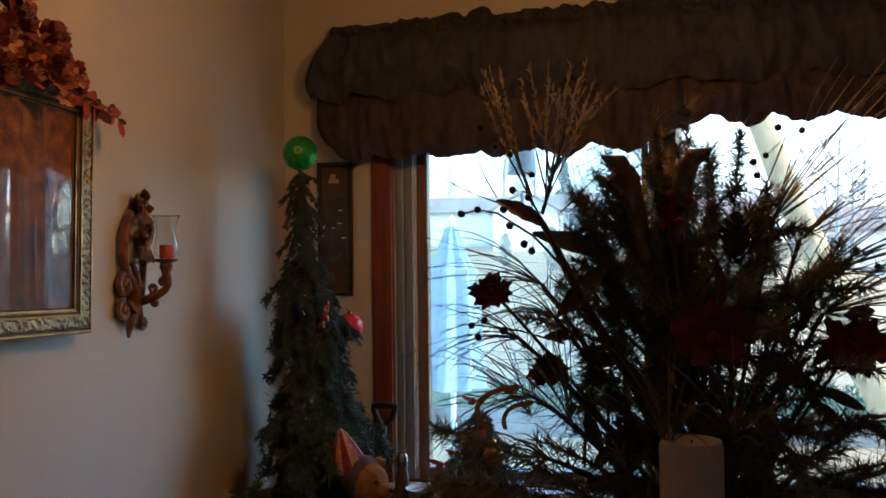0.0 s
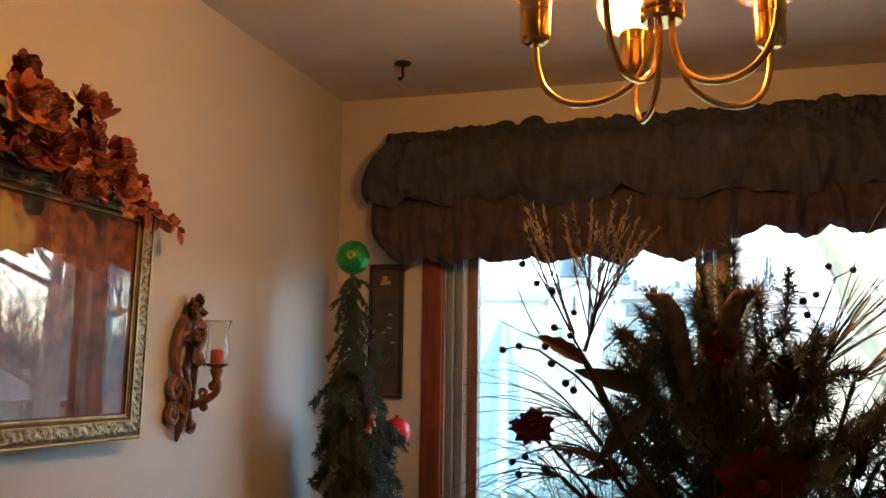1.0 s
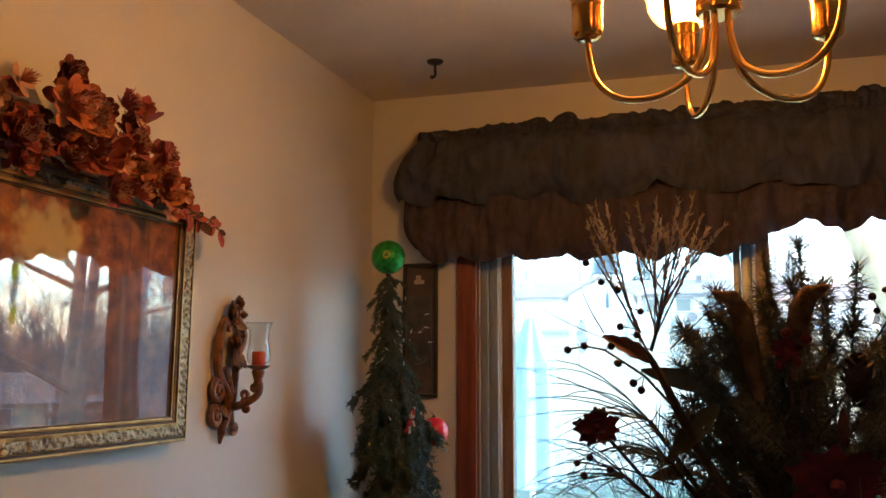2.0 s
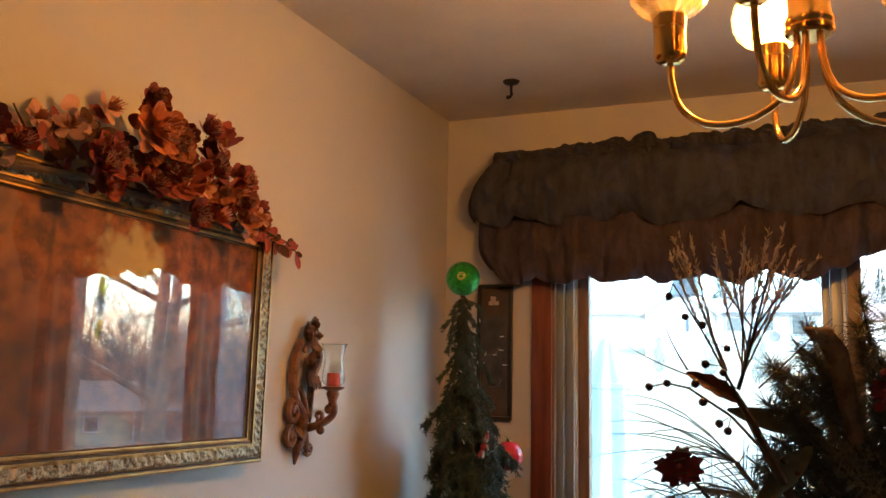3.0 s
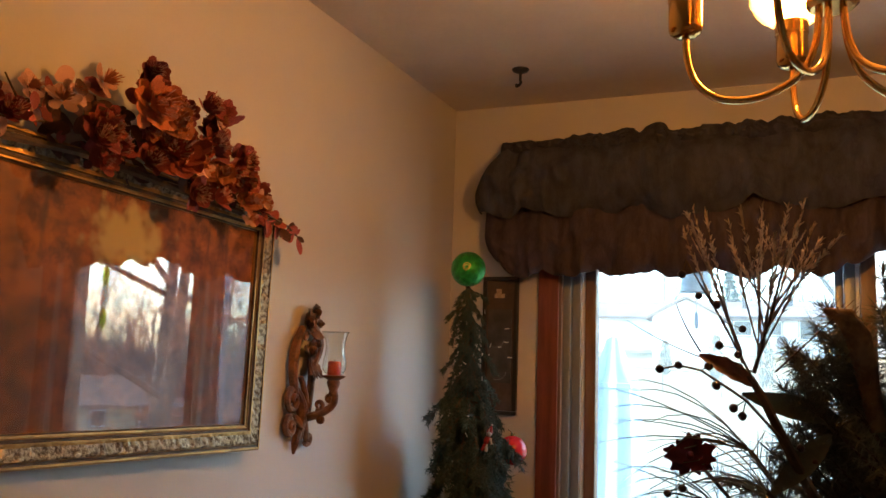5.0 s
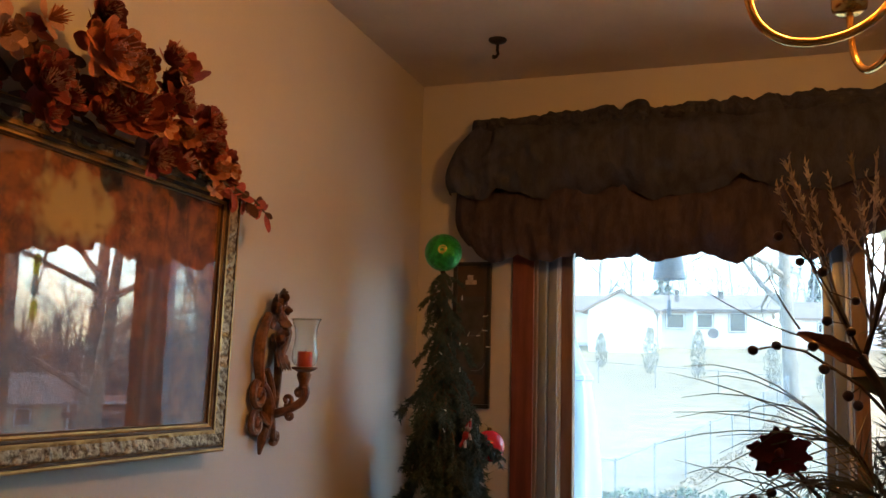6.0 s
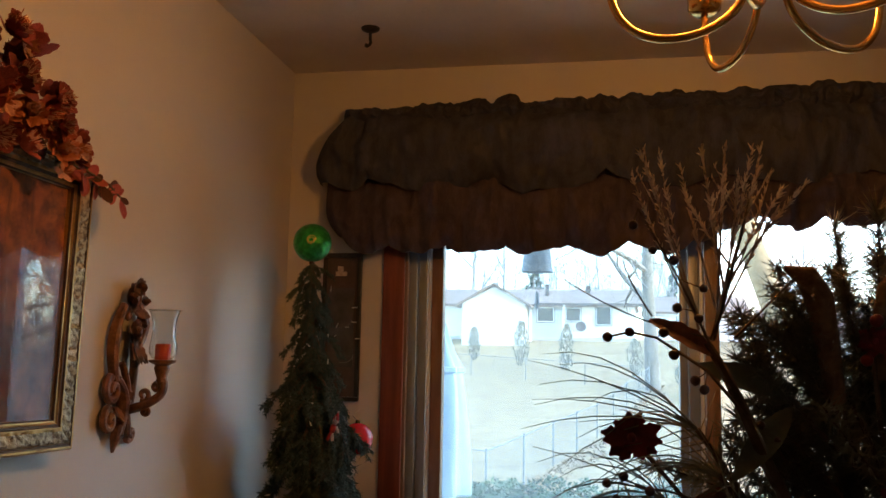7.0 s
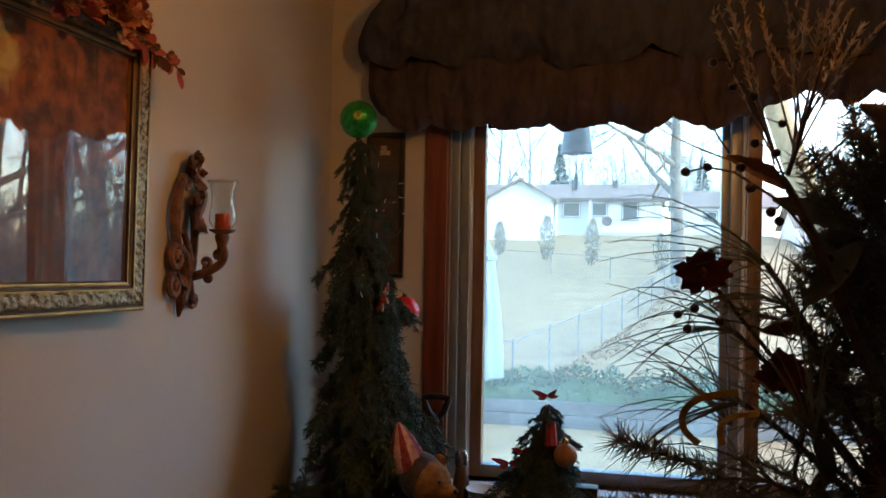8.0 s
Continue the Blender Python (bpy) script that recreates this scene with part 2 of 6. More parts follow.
PETALS = [mat("petal_" + k, a, b, 0.75, scale=35, fine=160, bump=0.4, per=0.3) for k, a, b in (
    ("rust", (0.50, 0.12, 0.085), (0.28, 0.05, 0.04)), ("burgundy", (0.38, 0.075, 0.072), (0.17, 0.028, 0.03)),
    ("orange", (0.60, 0.23, 0.11), (0.42, 0.12, 0.06)), ("blush", (0.64, 0.38, 0.31), (0.50, 0.25, 0.19)),
    ("brown", (0.13, 0.045, 0.025), (0.06, 0.02, 0.014)))]
TABLEWOOD = mat("dark_table_wood", (0.16, 0.075, 0.035), (0.09, 0.04, 0.02), 0.32, scale=5, fine=60, stretch=(1, 9, 9), bump=0.1)
CERAMIC = mat("brown_ceramic", (0.14, 0.08, 0.05), (0.09, 0.05, 0.03), 0.3, scale=12)
SILVER = mat("silver_cap", (0.6, 0.6, 0.6), (0.45, 0.45, 0.46), 0.25, metal=1.0, scale=30)
# outdoors
GRASS = mat("dormant_lawn", (0.39, 0.29, 0.165), (0.29, 0.21, 0.12), 0.95, scale=1.3, fine=18, bump=0.3, spec=0.1)
DIRT = mat("leaf_litter", (0.50, 0.38, 0.24), (0.30, 0.21, 0.13), 0.95, scale=2.5, fine=14, bump=0.5, spec=0.1)
YARD = mat("brown_winter_ground", (0.30, 0.25, 0.19), (0.20, 0.16, 0.12), 0.95, scale=0.5, fine=8, bump=0.4, spec=0.1)
BROWNWOOD = mat("brown_bare_wood", (0.26, 0.215, 0.19), (0.17, 0.14, 0.125), 0.95, scale=0.2)
ROOF_RED = mat("red_brown_roof", (0.30, 0.12, 0.075), (0.21, 0.08, 0.05), 0.9, scale=1.2, fine=9, bump=0.4)
CONCRETE = mat("patio_concrete", (0.55, 0.53, 0.5), (0.45, 0.43, 0.4), 0.9, scale=1.2, fine=40, bump=0.3)
SIDING = mat("white_siding", (0.8, 0.79, 0.76), (0.73, 0.72, 0.69), 0.6, scale=0.6, fine=12)
SIDING_BLUE = mat("bluegrey_siding", (0.50, 0.53, 0.54), (0.44, 0.47, 0.48), 0.7, scale=0.6, fine=12)
SIDING_TAN = mat("tan_siding", (0.62, 0.55, 0.38), (0.55, 0.48, 0.33), 0.7, scale=0.6, fine=12)
ROOF = mat("asphalt_shingle", (0.30, 0.22, 0.18), (0.21, 0.155, 0.125), 0.95, scale=1.2, fine=9, bump=0.5)
TRIMDARK = mat("dark_fascia", (0.12, 0.10, 0.09), (0.09, 0.075, 0.07), 0.7, scale=2)
DARKGLASS = mat("house_window_glass", (0.04, 0.05, 0.06), (0.03, 0.035, 0.04), 0.1, scale=2)
GALV = mat("galvanised_steel", (0.26, 0.28, 0.3), (0.2, 0.22, 0.24), 0.45, metal=0.6, scale=5)
TREEBARK = mat("grey_bark", (0.23, 0.20, 0.17), (0.13, 0.11, 0.09), 0.95, scale=3, fine=22, stretch=(1, 1, 0.3), bump=1.0)
# lit copy of the bark: yellow light on the trunk put into its colour
TREEBARK_LIT = mat("yellow_lit_bark", (0.34, 0.28, 0.16), (0.19, 0.15, 0.09), 0.95, scale=4, fine=30, stretch=(1, 1, 0.3), bump=1.0)
# pale grey: the haze of distance is mixed into the wood colour
FARTREE = mat("hazed_bare_wood", (0.40, 0.40, 0.41), (0.30, 0.30, 0.31), 0.95, scale=0.2)
SPRUCE = mat("spruce_needles", (0.06, 0.10, 0.075), (0.03, 0.055, 0.04), 0.9, scale=0.8, fine=9)
HEDGE = mat("hedge_leaf", (0.10, 0.175, 0.10), (0.05, 0.095, 0.055), 0.7, scale=3, fine=30)
SHRUB = mat("brown_green_shrub", (0.30, 0.28, 0.22), (0.18, 0.17, 0.13), 0.9, scale=2, fine=20)
TIMBER = mat("weathered_timber", (0.16, 0.165, 0.17), (0.10, 0.105, 0.11), 0.9, scale=2, fine=25, stretch=(0.3, 4, 4), bump=0.4)
UMBRELLA = mat("pale_blue_canvas", (0.27, 0.37, 0.47), (0.20, 0.29, 0.38), 0.85, scale=6, fine=160, bump=0.3)
FEEDER = mat("slate_blue_metal", (0.10, 0.15, 0.21), (0.075, 0.115, 0.165), 0.5, scale=8)


# ---- mesh helpers ----
class Geo:
    """Vertices and faces of one mesh part, gathered piece by piece."""
    def __init__(self):
        self.v, self.f, self.slot = [], [], []

    def put(self, verts, faces, slot=0):
        k = len(self.v)
        self.v += [tuple(p) for p in verts]
        self.f += [tuple(i + k for i in q) for q in faces]
        self.slot += [slot] * len(faces)
        return self

    def box(self, x0, y0, z0, x1, y1, z1, c=0.0, slot=0):
        """A box with its edges cut by c."""
        if c <= 0:
            return self.put([(x, y, z) for x in (x0, x1) for y in (y0, y1) for z in (z0, z1)],
                            [(0, 1, 3, 2), (4, 6, 7, 5), (0, 4, 5, 1), (2, 3, 7, 6), (0, 2, 6, 4), (1, 5, 7, 3)], slot)
        bm = bmesh.new()
        bmesh.ops.create_cube(bm, size=1)
        for p in bm.verts:
            p.co = Vector(((x0 + x1) / 2 + p.co.x * (x1 - x0), (y0 + y1) / 2 + p.co.y * (y1 - y0), (z0 + z1) / 2 + p.co.z * (z1 - z0)))
        bmesh.ops.bevel(bm, geom=bm.edges[:], offset=c, segments=2, affect='EDGES', profile=0.6)
        bm.verts.index_update()
        self.put([p.co for p in bm.verts], [[p.index for p in q.verts] for q in bm.faces], slot)
        bm.free()
        return self

    def tube(self, pts, radii, n=6, slot=0, closed=False):
        """A tube along pts; radii one number or one each."""
        pts = [Vector(p) for p in pts]
        if isinstance(radii, (int, float)):
            radii = [radii] * len(pts)
        verts, side = [], None
        for i, p in enumerate(pts):
            d = (pts[min(i + 1, len(pts) - 1)] - pts[max(i - 1, 0)]).normalized()
            if side is None:
                side = d.orthogonal().normalized()
            else:
                side = side - d * side.dot(d)
                side = side.normalized() if side.length > 1e-6 else d.orthogonal().normalized()
            up = d.cross(side)
            verts += [p + (side * math.cos(6.28319 * j / n) + up * math.sin(6.28319 * j / n)) * radii[i] for j in range(n)]
        faces = [(i * n + j, i * n + (j + 1) % n, (i + 1) * n + (j + 1) % n, (i + 1) * n + j) for i in range(len(pts) - 1) for j in range(n)]
        if not closed:
            faces += [tuple(range(n - 1, -1, -1)), tuple((len(pts) - 1) * n + j for j in range(n))]
        return self.put(verts, faces, slot)

    def lathe(self, profile, n=24, at=(0, 0, 0), slot=0, warp=None, m=None):
        """A profile of (radius, height) turned about z."""
        verts = []
        for i, (r, z) in enumerate(profile):
            for j in range(n):
                a = 6.283185 * j / n
                rr = r * (warp(a, z) if warp else 1)
                p = Vector((rr * math.cos(a), rr * math.sin(a), z))
                verts.append((m @ p if m else p) + Vector(at))
        faces = [(i * n + j, i * n + (j + 1) % n, (i + 1) * n + (j + 1) % n, (i + 1) * n + j) for i in range(len(profile) - 1) for j in range(n)]
        if profile[0][0] > 1e-5:
            faces.append(tuple(range(n - 1, -1, -1)))
        if profile[-1][0] > 1e-5:
            faces.append(tuple((len(profile) - 1) * n + j for j in range(n)))
        return self.put(verts, faces, slot)

    def ball(self, at, r, n=10, squash=(1, 1, 1), slot=0, m=None, rough=0.0):
        k = max(4, n // 2)
        verts, at = [], Vector(at)
        for i in range(k + 1):
            a = math.pi * i / k
            for j in range(n):
                b = 6.283185 * j / n
                p = Vector((math.sin(a) * math.cos(b) * squash[0], math.sin(a) * math.sin(b) * squash[1], math.cos(a) * squash[2]))
                if rough:
                    p *= 1 + rough * noise.noise(p * 2.3 + at * 40)
                p *= r
                verts.append(at + (m @ p if m else p))
        return self.put(verts, [(i * n + j, (i + 1) * n + j, (i + 1) * n + (j + 1) % n, i * n + (j + 1) % n) for i in range(k) for j in range(n)], slot)

    def needle(self, base, d, w, slot=0):
        """A thin three-sided spike."""
        base, d = Vector(base), Vector(d)
        o = d.orthogonal().normalized() * w
        c = d.normalized().cross(o)
        return self.put([base + o, base - o * 0.5 + c * 0.87, base - o * 0.5 - c * 0.87, base + d], [(0, 1, 3), (1, 2, 3), (2, 0, 3)], slot)

    def leaf(self, base, tip, width, normal=(0, 0, 1), curl=0.2, fold=0.15, n=5, lobes=0.0, slot=0, thick=0.0006, blunt=1.0):
        """A leaf or petal from base to tip: two surfaces with a folded midrib."""
        base, tip = Vector(base), Vector(tip)
        d = tip - base
        ln = d.length
        side = d.cross(Vector(normal))
        side = side.normalized() if side.length > 1e-9 else d.orthogonal().normalized()
        up = side.cross(d).normalized()
        verts = []
        for s in (1, -1):
            for i in range(n + 1):
                u = i / n
                w = width * math.sin(math.pi * min(1, u ** blunt * 0.94 + 0.03)) ** (0.8 / blunt) * (1 - 0.25 * u)
                if lobes:
                    w *= 1 + lobes * (1 if i % 2 else -1)
                mid = base + d * u + up * (curl * ln * (u * u - u * 0.2) + s * thick)
                verts += [mid + side * w + up * fold * w, mid, mid - side * w + up * fold * w]
        faces = []
        for i in range(n):
            a, b = 3 * i, 3 * (n + 1) + 3 * i
            faces += [(a, a + 1, a + 4, a + 3), (a + 1, a + 2, a + 5, a + 4), (b, b + 3, b + 4, b + 1), (b + 1, b + 4, b + 5, b + 2)]
        return self.put(verts, faces, slot)


def part(name, geo, material, parent=None, label="", smooth=True, kind="", at=None):
    """One mesh object from a Geo (or a shared mesh) under a thing."""
    if isinstance(geo, Geo):
        me = bpy.data.meshes.new(name)
        me.from_pydata(geo.v, [], geo.f)
        for m in (material if isinstance(material, (list, tuple)) else [material]):
            me.materials.append(m)
        if any(geo.slot):
            me.polygons.foreach_set("material_index", geo.slot)
        me.polygons.foreach_set("use_smooth", [smooth] * len(me.polygons))
        if smooth:
            me.set_sharp_from_angle(angle=radians(38))
        me.update()
    else:
        me = geo
    ob = new(name, me)
    if parent:
        ob.parent = parent
    if at is not None:
        ob.matrix_basis = at if isinstance(at, Matrix) else Matrix.Translation(at)
    return tagged(ob, label, "", "", kind)


def thing(name, at, label, category, group="", kind=""):
    """An Empty at a thing's base, to parent its parts."""
    ob = new(name)
    ob.empty_display_size = 0.05
    ob.location = at
    return tagged(ob, label, category, group, kind)


rnd = random.Random(11)


def jit(a):
    return rnd.uniform(-a, a)


def arc(p0, p1, p2, n=10):
    """A smooth bend from p0 to p2, drawn towards p1."""
    p0, p1, p2 = Vector(p0), Vector(p1), Vector(p2)
    return [p0 * (1 - u) ** 2 + p1 * 2 * u * (1 - u) + p2 * u * u for u in (i / n for i in range(n + 1))]


# ---- the room ----
WX, NY, CZ = -1.38, 2.495, 2.46          # inner faces: picture wall, window wall, ceiling
EX, SY = 2.5, -2.2
WIN_L, WIN_R, SILL, HEAD = -1.045, 0.48, 1.0, 2.08

part("floor", Geo().box(WX - 0.12, SY - 0.12, -0.1, EX + 0.12, NY + 0.12, 0.0), FLOOR, smooth=False, kind="structure", label="unseen dining room floor, kept pale to bounce light")
part("ceiling", Geo().box(WX - 0.12, SY - 0.12, CZ, EX + 0.12, NY + 0.12, CZ + 0.12), CEIL, smooth=False, kind="structure", label="beige lightly textured plaster ceiling")
part("wall_west", Geo().box(WX - 0.12, SY - 0.12, 0, WX, NY + 0.12, CZ), WALL, smooth=False, kind="structure", label="warm beige painted wall behind the gilt picture")
part("wall_south", Geo().box(WX, SY - 0.12, 0, EX, SY, CZ), WALL, smooth=False, kind="structure", label="plain beige painted wall")
part("wall_east", Geo().box(EX, SY - 0.12, 0, EX + 0.12, NY + 0.12, CZ), WALL, smooth=False, kind="structure", label="plain beige painted wall")
g = Geo()
g.box(WX, NY, 0, WIN_L, NY + 0.12, CZ)
g.box(WIN_R, NY, 0, EX, NY + 0.12, CZ)
g.box(WIN_L, NY, 0, WIN_R, NY + 0.12, SILL)
g.box(WIN_L, NY, HEAD, WIN_R, NY + 0.12, CZ)
part("wall_north", g, WALL, smooth=False, kind="structure", label="warm beige painted wall round the wide window")

# ---- the window ----
win = thing("window_1", (0, NY, SILL), "wide window in red-stained wooden casing, grey sash beside a brown post", "window", kind="structure")
win_h = HEAD - SILL
for n_, x0, x1 in (("casing", WIN_L - 0.056, WIN_L + 0.004), ("casing", WIN_R - 0.004, WIN_R + 0.056)):
    g = Geo().box(x0, -0.019, -0.05, x1, 0.0, win_h + 0.05, 0.004)
    part(n_, g, CASING, win, "red-stained wooden casing")
part("casing", Geo().box(WIN_L + 0.005, -0.018, win_h - 0.004, WIN_R - 0.005, -0.001, win_h + 0.052, 0.004), CASING, win, "red-stained wooden casing")
part("window_sill", Geo().box(WIN_L - 0.05, -0.055, -0.03, WIN_R + 0.05, 0.11, 0.0, 0.006), SASHWHITE, win, "pale window sill")
# jamb lining and the stops of the sliding sash
g = Geo().box(WIN_L, -0.012, 0.0, WIN_L + 0.012, 0.12, win_h, 0.002)
part("jamb", g, SASHWOOD, win, "brown wooden jamb")
g = Geo().box(WIN_L + 0.012, 0.004, 0.0, WIN_L + 0.034, 0.11, win_h, 0.003)
part("jamb_stop", g, SASHGREY, win, "grey-brown jamb stop")
g = Geo().box(WIN_L + 0.036, 0.018, 0.0, WIN_L + 0.060, 0.10, win_h, 0.003)
part("jamb_stop", g, SASHGREY, win, "grey-brown jamb stop")
# narrow white strip paints the highlight that runs along the metal track
part("track", Geo().box(WIN_L + 0.060, 0.030, 0.0, WIN_L + 0.066, 0.10, win_h, 0.001), SASHWHITE, win, "metal track with its highlight in white")
G_L, G_R, P_R = -0.946, -0.325, -0.232     # glass left, glass right, post right
g = Geo().box(WIN_L + 0.067, 0.042, 0.0, G_L, 0.085, win_h, 0.004)
part("sash_stile", g, SASHWOOD, win, "brown wooden sash stile")
part("sash_rail", Geo().box(G_L, 0.044, 0.0, G_R, 0.083, 0.035, 0.004), SASHGREY, win)
part("sash_rail", Geo().box(G_L, 0.044, win_h - 0.03, G_R, 0.083, win_h, 0.004), SASHGREY, win)
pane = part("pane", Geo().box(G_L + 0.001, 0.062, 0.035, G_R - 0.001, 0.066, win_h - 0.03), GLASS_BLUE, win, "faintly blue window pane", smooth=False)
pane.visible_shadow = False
part("sash_stile", Geo().box(G_R, 0.046, 0.0, G_R + 0.020, 0.083, win_h, 0.003), SASHGREY, win, "grey sash stile")
part("sash_stile", Geo().box(G_R + 0.021, 0.026, 0.0, G_R + 0.048, 0.080, win_h, 0.003), SASHGREY, win, "grey sash stile")
part("track", Geo().box(G_R + 0.049, 0.012, 0.0, G_R + 0.056, 0.080, win_h, 0.001), SASHWHITE, win, "metal track with its highlight in white")
part("post", Geo().box(G_R + 0.057, -0.012, 0.0, P_R, 0.11, win_h, 0.004), SASHWOOD, win, "brown wooden post")
part("sash_rail", Geo().box(P_R, 0.03, 0.0, WIN_R - 0.07, 0.075, 0.035, 0.004), SASHWOOD, win)
part("sash_rail", Geo().box(P_R, 0.03, win_h - 0.03, WIN_R - 0.07, 0.075, win_h, 0.004), SASHWOOD, win)
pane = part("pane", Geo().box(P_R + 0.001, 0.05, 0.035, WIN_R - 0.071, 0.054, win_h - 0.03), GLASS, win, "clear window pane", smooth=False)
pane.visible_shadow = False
part("sash_stile", Geo().box(WIN_R - 0.07, 0.03, 0.0, WIN_R, 0.10, win_h, 0.004), SASHWOOD, win)

# sticker in the corner of the pane, its writing too small to read
st = thing("window_sticker", (G_L + 0.002, NY + 0.060, 1.960), "small dark sticker with pale letters on the window pane", "sticker")
part("label_sheet", Geo().box(0, 0, 0, 0.052, 0.0012, 0.022), mat("dark_blue_sticker", (0.03, 0.05, 0.07), None, 0.4), st, smooth=False)
for i in range(4):
    part("letter_bar", Geo().box(0.008 + i * 0.010, -0.0012, 0.006, 0.014 + i * 0.010, -0.0002, 0.016), SASHWHITE, st, smooth=False)

# ---- the valance ----
def valance_tier(x0, x1, top, bottom, bulge, tip, seed, gathers, thick=0.004):
    """One gathered tier: a cloth shell that bellies out from the wall and turns in at its ends. top and bottom: heights as functions of x."""
    g, nx, nz = Geo(), 620, 26
    def at(i, j, inner):
        u, v = i / nx, j / nz
        x = x0 + (x1 - x0) * u
        zt, zb = top(x), bottom(x)
        z = zt + (zb - zt) * v
        e = min(u * (x1 - x0), (1 - u) * (x1 - x0))
        round_end = min(1.0, e / 0.07)
        belly = bulge * (0.30 + 0.70 * math.sin(math.pi * min(1, v * 0.80 + 0.05)) ** 0.7) * math.sqrt(max(0.0, 1 - (1 - round_end) ** 2))
        fold = (noise.noise(Vector((x * gathers, v * 1.3, seed))) * 0.036 + noise.noise(Vector((x * gathers * 2.7, v * 2.0, seed + 3))) * 0.018) * (0.5 + v * 0.7)
        wr = noise.noise(Vector((x * 18, v * 5, seed + 9))) * 0.011 + noise.noise(Vector((x * 60, v * 6, seed + 5))) * 0.0034 + noise.noise(Vector((x * 34, v * 11, seed + 15))) * 0.006
        y = NY - 0.012 - max(0.0, belly + (fold + wr) * round_end)
        lean = tip(v) * (1 - min(1.0, u * (x1 - x0) / 0.16))
        return (x + lean, y + (thick if inner else 0), z + fold * 0.25)
    outer = [at(i, j, False) for i in range(nx + 1) for j in range(nz + 1)]
    inner = [at(i, j, True) for i in range(nx + 1) for j in range(nz + 1)]
    k, w = len(outer), nz + 1
    faces = []
    for i in range(nx):
        for j in range(nz):
            a = i * w + j
            faces += [(a, a + 1, a + w + 1, a + w), (k + a, k + a + w, k + a + w + 1, k + a + 1)]
        a, b = i * w, i * w + nz
        faces += [(a, a + w, k + a + w, k + a), (b, k + b, k + b + w, b + w)]
    g.put(outer + inner, faces)
    return g


def bumps(x, s):
    """Ruched upper edge."""
    puff = lambda c, r, h: h * math.sqrt(max(0.0, 1 - ((x - c) / r) ** 2))
    lumps = abs(math.sin(x * 27 + 2.5 * noise.noise(Vector((x * 4, s, 7))))) ** 0.6
    return 0.007 * noise.noise(Vector((x * 7, s, 0))) + 0.011 * lumps * (0.6 + noise.noise(Vector((x * 5, s, 2)))) + puff(-0.765, 0.034, 0.020) + puff(-0.84, 0.022, 0.008) + puff(0.02, 0.03, 0.014) - 0.006


def scallop(x, pitch, phase, depth):
    return depth * abs(math.sin(math.pi * (x + phase) / pitch)) ** 0.8


def low_edge(x):
    s = max(0.0, min(1.0, (x + 0.30) / 0.09))
    s = s * s * (3 - 2 * s)
    left = max(0.0, 1 - (x + 1.264) / 0.12)
    return 1.955 + 0.065 * s - scallop(x, 0.155, 0.30, 0.022) + 0.045 * left * left + 0.008 * noise.noise(Vector((x * 13, 2, 2)))


val = thing("window_valance", (0, 0, 0), "dark grey-green two-tiered gathered fabric valance over the window", "valance")
part("lower_tier", valance_tier(-1.264, 0.60, lambda x: 2.16, low_edge, 0.088, lambda v: 0.034 * (max(0, v - 0.55) / 0.45) ** 2.2, 3.0, 13), FABRIC_LOW, val, "brownish lower ruffle")
part("upper_tier", valance_tier(-1.292, 0.63, lambda x: 2.318, lambda x: 2.132 + 0.022 * max(0.0, 1 - (x + 1.292) / 0.12) - scallop(x, 0.31, 0.20, 0.036) + 0.020 * noise.noise(Vector((x * 9, 7, 1))), 0.122,
                                lambda v: 0.095 * (max(0, 0.80 - v) / 0.80) ** 1.3 + 0.10 * max(0, v - 0.9), 8.0, 9), FABRIC_UP, val, "grey-green upper pouf")
part("heading", valance_tier(-1.222, 0.57, lambda x: 2.338 + 0.022 * min(1, max(0, (x + 1.0) / 1.1)) + bumps(x, 1.0), lambda x: 2.285, 0.085, lambda v: 0.0, 14.0, 26), FABRIC_UP, val, "ruched fabric heading")

# ---- the gilt picture ----
PY0, PY1, PZ0, PZ1 = 0.629, 1.487, 1.525, 1.977       # hung a little askew
pic = thing("framed_painting", (WX + 0.015, (PY0 + PY1) / 2, (PZ0 + PZ1) / 2), "autumn wood painting under glass in an ornate worn gilt frame", "picture")
pic.rotation_euler = (radians(-1.35), 0, radians(-1.7))
hw, hh = (PY1 - PY0) / 2, (PZ1 - PZ0) / 2
# section of the moulding: (distance in from the outer edge, height off the wall)
MOULD = [(0, 0), (0, 0.016), (0.003, 0.020), (0.006, 0.020), (0.007, 0.0175), (0.010, 0.0175), (0.012, 0.021), (0.016, 0.022), (0.030, 0.019),
         (0.033, 0.0205), (0.036, 0.0205), (0.0375, 0.018), (0.041, 0.018), (0.043, 0.0155), (0.046, 0.0155), (0.048, 0.012), (0.048, 0.0)]


